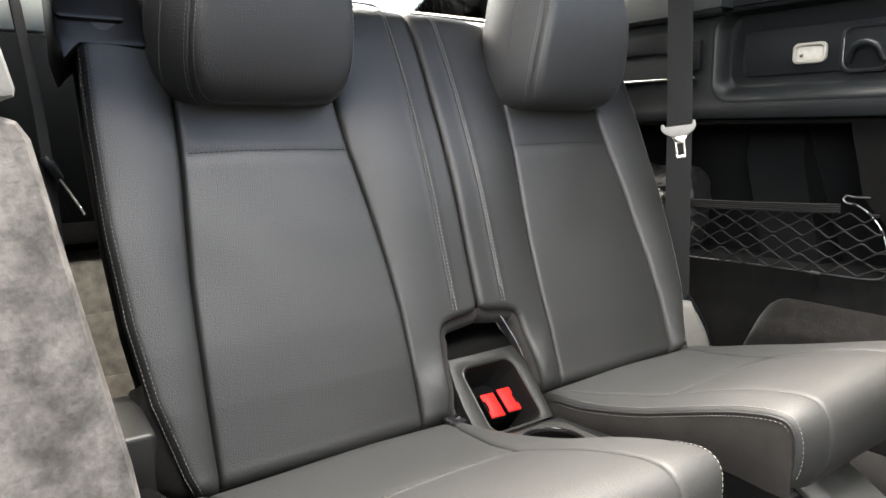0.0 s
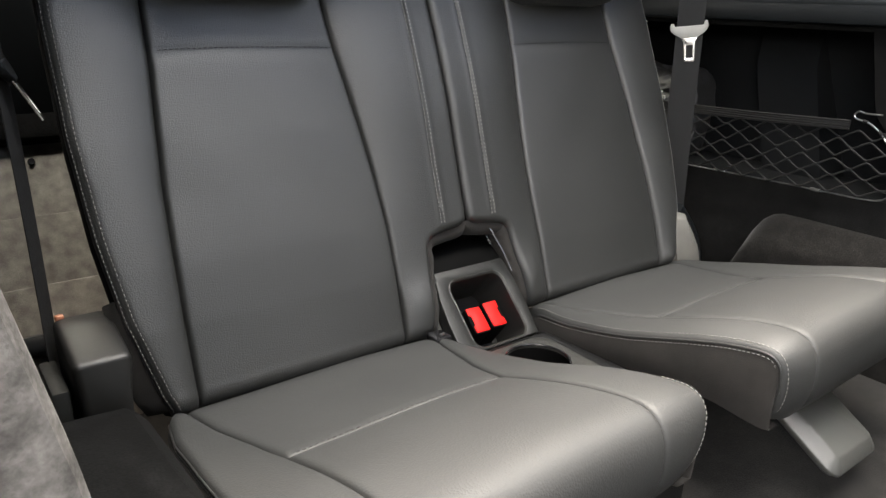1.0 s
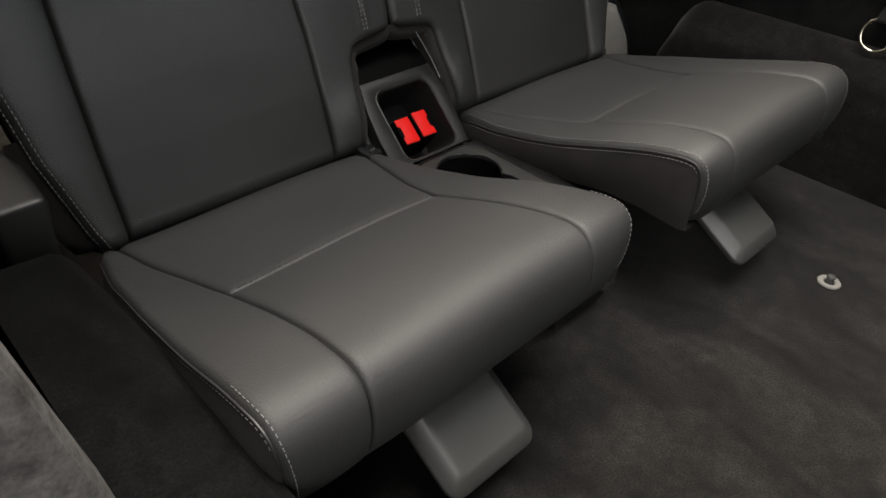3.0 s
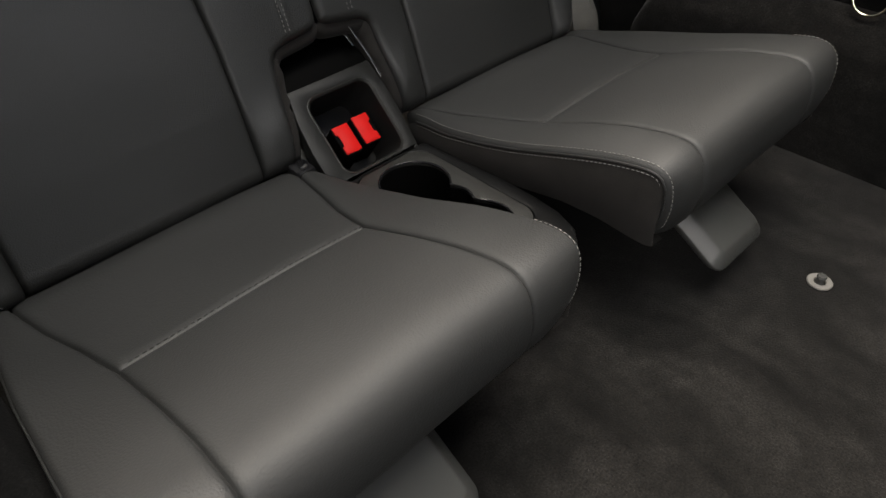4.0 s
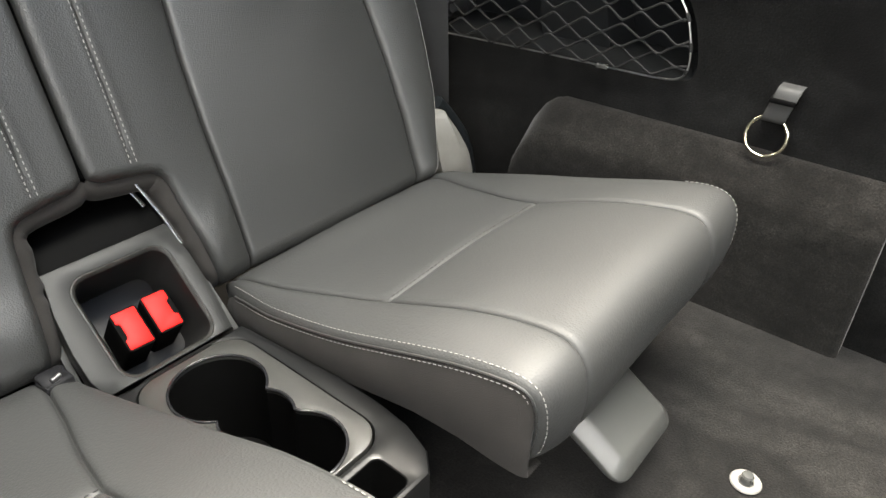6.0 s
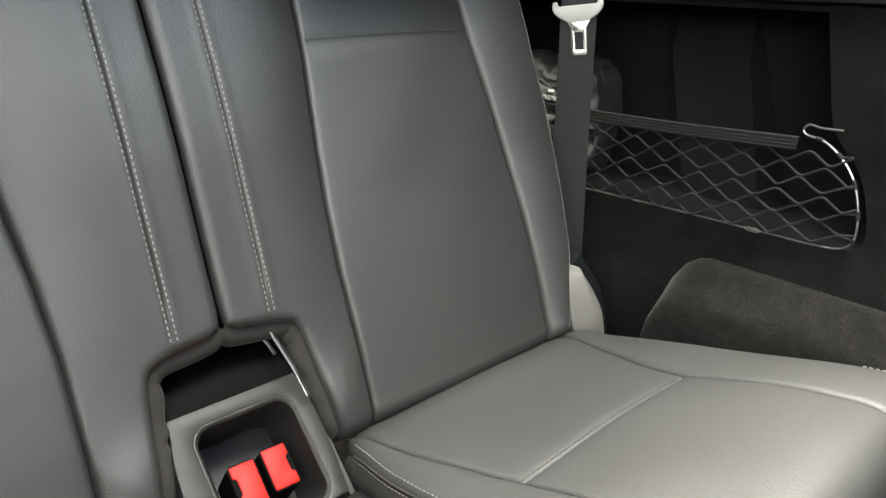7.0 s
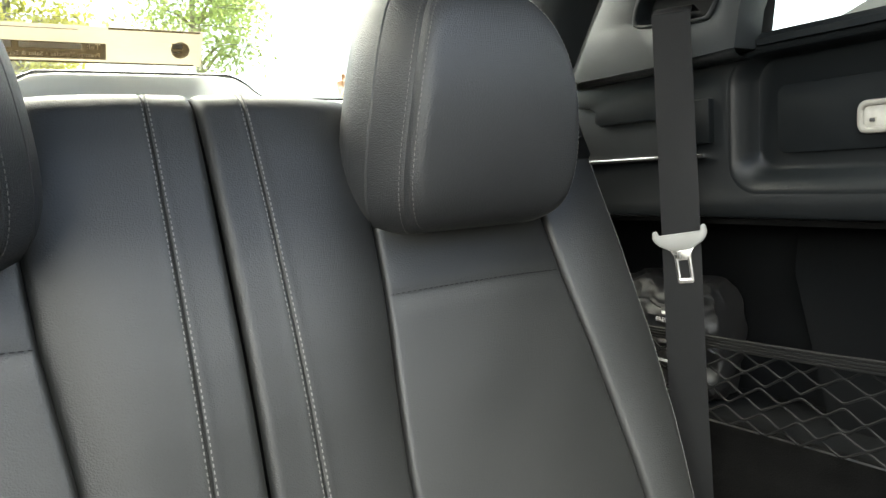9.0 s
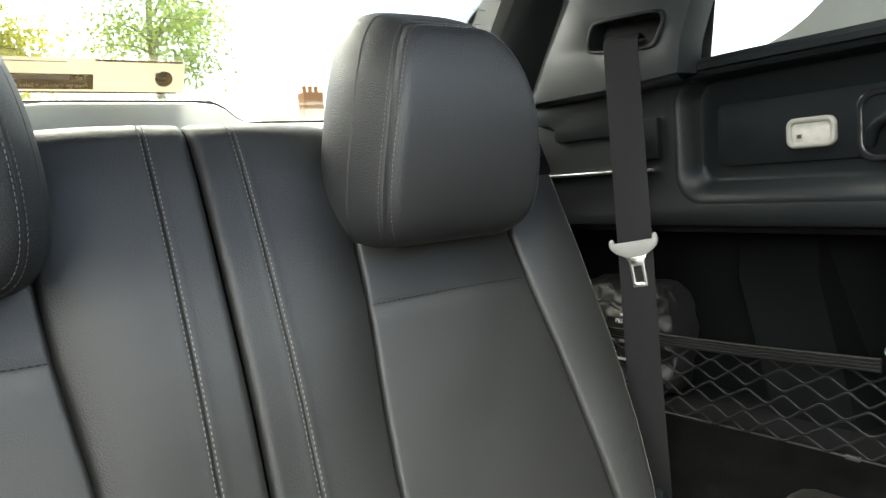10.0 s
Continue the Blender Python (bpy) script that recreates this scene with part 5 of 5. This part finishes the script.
def build_bag():
    bag = thing("nylon_pouch", "crumpled black nylon pouch with white print in the side pocket", "pouch")
    bm = bmesh.new()
    bmesh.ops.create_cube(bm, size=2.0)
    bmesh.ops.subdivide_edges(bm, edges=bm.edges[:], cuts=40, use_grid_fill=True)
    for v in bm.verts:
        c = v.co.copy()
        r = (abs(c.x) ** 5 + abs(c.y) ** 5 + abs(c.z) ** 5) ** (1 / 5)
        c = c / r
        p = Vector((0.735 + c.x * 0.045, 0.800 + c.y * 0.108, 0.383 + c.z * 0.092))
        q = Vector((p.x * 12, p.y * 9, p.z * 14))
        p += Vector((noise.noise(q) * 0.012, noise.noise(q + Vector((5, 0, 0))) * 0.012, noise.noise(q + Vector((0, 7, 0))) * 0.014))
        p -= Vector((1, 0, 0)) * (abs(noise.noise(q * 5.5)) - 0.2) * 0.006
        p += Vector((1, 0, 0)) * abs(noise.noise(q * 2.6)) * 0.022 - Vector((0, 0, 1)) * abs(noise.noise(q * 2.1 + Vector((3, 3, 3)))) * 0.014
        v.co = p
    part("pouch_body", bm, NYLON, bag)
    bm = bmesh.new()
    bmesh.ops.create_cone(bm, cap_ends=True, segments=16, radius1=0.008, radius2=0.006, depth=0.006)
    bm.transform(Matrix.Translation((0.692, 0.712, 0.447)) @ pose(0, 0, 0, 0, 90, 0))
    part("eyelet", bm, GLOSS_BLACK, bag, "black eyelet")
    m = Matrix(((0, 0, -1, 0.6815), (-1, 0, 0, 0.786), (0, 1, 0, 0.4125), (0, 0, 0, 1)))
    text_mesh("print_words", "PREMIE", 0.0105, m, INK_WHITE, bag)
    for x0, x1, z0 in ((0.012, 0.024, 0.013), (-0.0135, 0.0235, -0.0635), (0.0255, 0.034, -0.0945)):
        part("print_bar", plate_bm([(x0, z0), (x1, z0), (x1, z0 + 0.0042), (x0, z0 + 0.0042)], (), 0.0005, m), INK_WHITE, bag, smooth=False)
    return bag


build_bag()


def build_lamp():
    lamp = thing("interior_lamp", "small pale plastic reading lamp set in the side trim", "lamp")
    m = on_wall(0.664)
    c = (0.438, 0.699)
    part("bezel", plate_bm(rounded(c[0] - 0.031, c[0] + 0.031, c[1] - 0.019, c[1] + 0.019, 0.011), (rounded(c[0] - 0.024, c[0] + 0.024, c[1] - 0.012, c[1] + 0.012, 0.006),), 0.012, m, 0.003), PLASTIC_PALE, lamp)
    part("lens", plate_bm(rounded(c[0] - 0.024, c[0] + 0.024, c[1] - 0.012, c[1] + 0.012, 0.006), (), 0.006, on_wall(0.6675), 0.001), LENS, lamp, "milky lamp lens")
    bm = tube_bm([(0.6665, c[0] + 0.016, c[1] - 0.004), (0.6665, c[0] + 0.010, c[1] - 0.004)], 0.003, 8)
    part("bulb", bm, METAL, lamp)
    return lamp


build_lamp()

hook = thing("bag_hook", "black folding bag hook in the side trim", "hook")
part("hook_plate", plate_bm(rounded(0.295, 0.385, 0.658, 0.742, 0.02), (rounded(0.303, 0.377, 0.666, 0.734, 0.016),), 0.012, on_wall(0.668), 0.003), GLOSS_BLACK, hook)
bm = tube_bm(smooth_line([(0.668, 0.37, 0.678), (0.662, 0.36, 0.70), (0.66, 0.34, 0.708), (0.662, 0.32, 0.70), (0.668, 0.31, 0.678)], 24), 0.007, 10, up=(1, 0, 0))
part("hook_arm", bm, PLASTIC_SATIN, hook)


def build_ring():
    r = thing("tie_down_ring", "plated tie-down ring on a dark grey strap of the side wall", "tie-down ring")
    X = 0.650
    prof = [(0.662, 0.136, 0.327), (0.648, 0.137, 0.324), (0.643, 0.139, 0.312), (0.645, 0.143, 0.298), (0.646, 0.146, 0.284), (0.652, 0.148, 0.278), (0.662, 0.148, 0.280)]
    c = smooth_line(prof, 24)
    rings = [[p + Vector((0, a, 0)) for a in (-0.014, -0.012, 0.012, 0.014)] for p in c]
    rings = [[q + Vector((h, 0, 0)) for q, h in zip(rr, (0.001, 0, 0, 0.001))] + [rr[3] + Vector((0.003, 0, 0)), rr[0] + Vector((0.003, 0, 0))] for rr in rings]
    st = part("strap", loft_bm(rings), STRAP, r, "dark grey rubber strap")
    part("keeper", box_bm((0.6395, 0.1255, 0.3055), (0.662, 0.1565, 0.3115), 0.0015), BLACK_AND_SHADE, st, "black keeper band")
    cz, R = 0.2605, 0.0250
    pts = []
    for k in range(48):
        a = 2 * math.pi * k / 48
        pts.append((0.6475 + 0.0045 * math.sin(a), 0.149 + R * math.cos(a), cz + R * math.sin(a)))
    part("ring", tube_bm(pts, 0.0024, 10, closed=True, up=(1, 0, 0)), BRASS, r, "polished plated ring")
    return r


build_ring()

stud = thing("floor_stud", "small pale fixing stud with a washer on the carpet", "stud")
bm = bmesh.new()
rings = []
for rad, z in ((0.0085, 0.001), (0.0155, 0.001), (0.0165, 0.003), (0.0155, 0.0045), (0.0085, 0.0042), (0.0075, 0.0025)):
    rings.append([Vector((0.346 + rad * math.cos(a), 0.006 + rad * math.sin(a), z)) for a in (2 * math.pi * k / 32 for k in range(32))])
part("washer", loft_bm(rings, cap=False), STUD_GREY, stud, "pale plastic washer")
rings = []
for rad, z in ((0.0085, 0.001), (0.006, 0.003), (0.0055, 0.010), (0.0065, 0.012), (0.0055, 0.0145), (0.002, 0.015)):
    rings.append([Vector((0.346 + rad * math.cos(a), 0.006 + rad * math.sin(a), z)) for a in (2 * math.pi * k / 24 for k in range(24))])
part("pin", loft_bm(rings), LEVER_GREY, stud, "grey pin")

# ---- outside ----
solid("ground", box_bm((-300, -300, -0.85), (300, 300, -0.80)), TARMAC, "grey tarmac ground around the car", "ground", "structure")


def build_tree(x, y, height, spread, crown_low, leaf, seed, n=10000):
    rnd = random.Random(seed)
    tree = thing("street_tree", "tall roadside tree with loose yellow-green foliage", "tree", "roadside trees")
    base = Vector((x, y, -0.8))
    trunk = [base + Vector((0.12 * math.sin(k), 0.1 * math.cos(k * 1.3), height * 0.95 * k / 8)) for k in range(9)]
    bm = tube_bm(smooth_line(trunk, 24), [0.16 * (1 - 0.9 * i / 23) + 0.01 for i in range(24)], 10)
    tips = []
    for k in range(26):
        f = rnd.uniform(crown_low, 0.93)
        a = rnd.uniform(0, 2 * math.pi)
        p = base + Vector((0, 0, height * f))
        L = spread * rnd.uniform(0.55, 1.0) * (1.25 - 0.7 * f)
        d = Vector((math.cos(a), math.sin(a), rnd.uniform(0.15, 0.6))).normalized()
        q = p + d * L
        add_tube(bm, smooth_line([p, p.lerp(q, 0.5) + Vector((0, 0, 0.15)), q], 6), [0.05, 0.04, 0.03, 0.022, 0.015, 0.008], 6)
        tips += [p.lerp(q, t) for t in (0.5, 0.7, 0.85, 1.0)]
    part("trunk", bm, BARK, tree, "grey-brown trunk and limbs")
    verts, faces = [], []
    for k in range(n):
        t = rnd.choice(tips)
        c = t + Vector((rnd.gauss(0, 0.36), rnd.gauss(0, 0.36), rnd.gauss(0, 0.26)))
        s = rnd.uniform(0.04, 0.09)
        a = Vector((rnd.gauss(0, 1), rnd.gauss(0, 1), rnd.gauss(0, 1))).normalized()
        b = a.cross(Vector((rnd.gauss(0, 1), rnd.gauss(0, 1), rnd.gauss(0, 1)))).normalized()
        i = len(verts)
        verts += [c - a * s, c - b * s * 0.5, c + a * s, c + b * s * 0.5]
        faces.append((i, i + 1, i + 2, i + 3))
    me = bpy.data.meshes.new("crown")
    me.from_pydata([tuple(v) for v in verts], [], faces)
    me.materials.append(leaf)
    ob = new("crown", me)
    ob.parent = tree
    return tree


build_tree(4.2, 18.0, 9.6, 1.9, 0.42, LEAF, 3)
build_tree(0.3, 17.0, 9.2, 1.5, 0.30, LEAF_YELLOW, 5)
build_tree(-5.5, 19.0, 8.6, 2.0, 0.35, LEAF, 8)
build_tree(-11.0, 22.0, 9.0, 2.2, 0.35, LEAF_YELLOW, 11)


def build_house():
    h = thing("brick_house", "orange brick house with a chimney far behind the trees", "house")
    part("wall", box_bm((22.5, 60, -0.8), (42, 70, 7.3), 0.05), BRICK, h)
    rings = [[Vector((22.2, 59.7, 7.3)), Vector((42.3, 59.7, 7.3)), Vector((42.3, 70.3, 7.3)), Vector((22.2, 70.3, 7.3))], [Vector((23.4, 62, 7.75)), Vector((41, 62, 7.75)), Vector((41, 68, 7.75)), Vector((23.4, 68, 7.75))]]
    roof = part("roof", loft_bm(rings), ROOFTILE, h, "low brown tiled roof")
    part("chimney", box_bm((27.6, 62, 7.4), (29.6, 63.5, 10.0), 0.05), BRICK, roof)
    for k in range(3):
        part("chimney_pot", tube_bm([(28.0 + 0.6 * k, 62.7, 9.9), (28.0 + 0.6 * k, 62.7, 10.6)], 0.2, 10), BRICK, roof)
    for r in range(2):
        for k in range(5):
            x = 24 + 3.6 * k
            win = part("window", box_bm((x, 59.93, 0.6 + 3 * r), (x + 1.4, 60.02, 2.2 + 3 * r), 0.02), INK_WHITE, h, "white framed window")
            part("pane", box_bm((x + 0.1, 59.90, 0.7 + 3 * r), (x + 1.3, 59.94, 2.1 + 3 * r)), GLOSS_BLACK, win)
    return h


build_house()
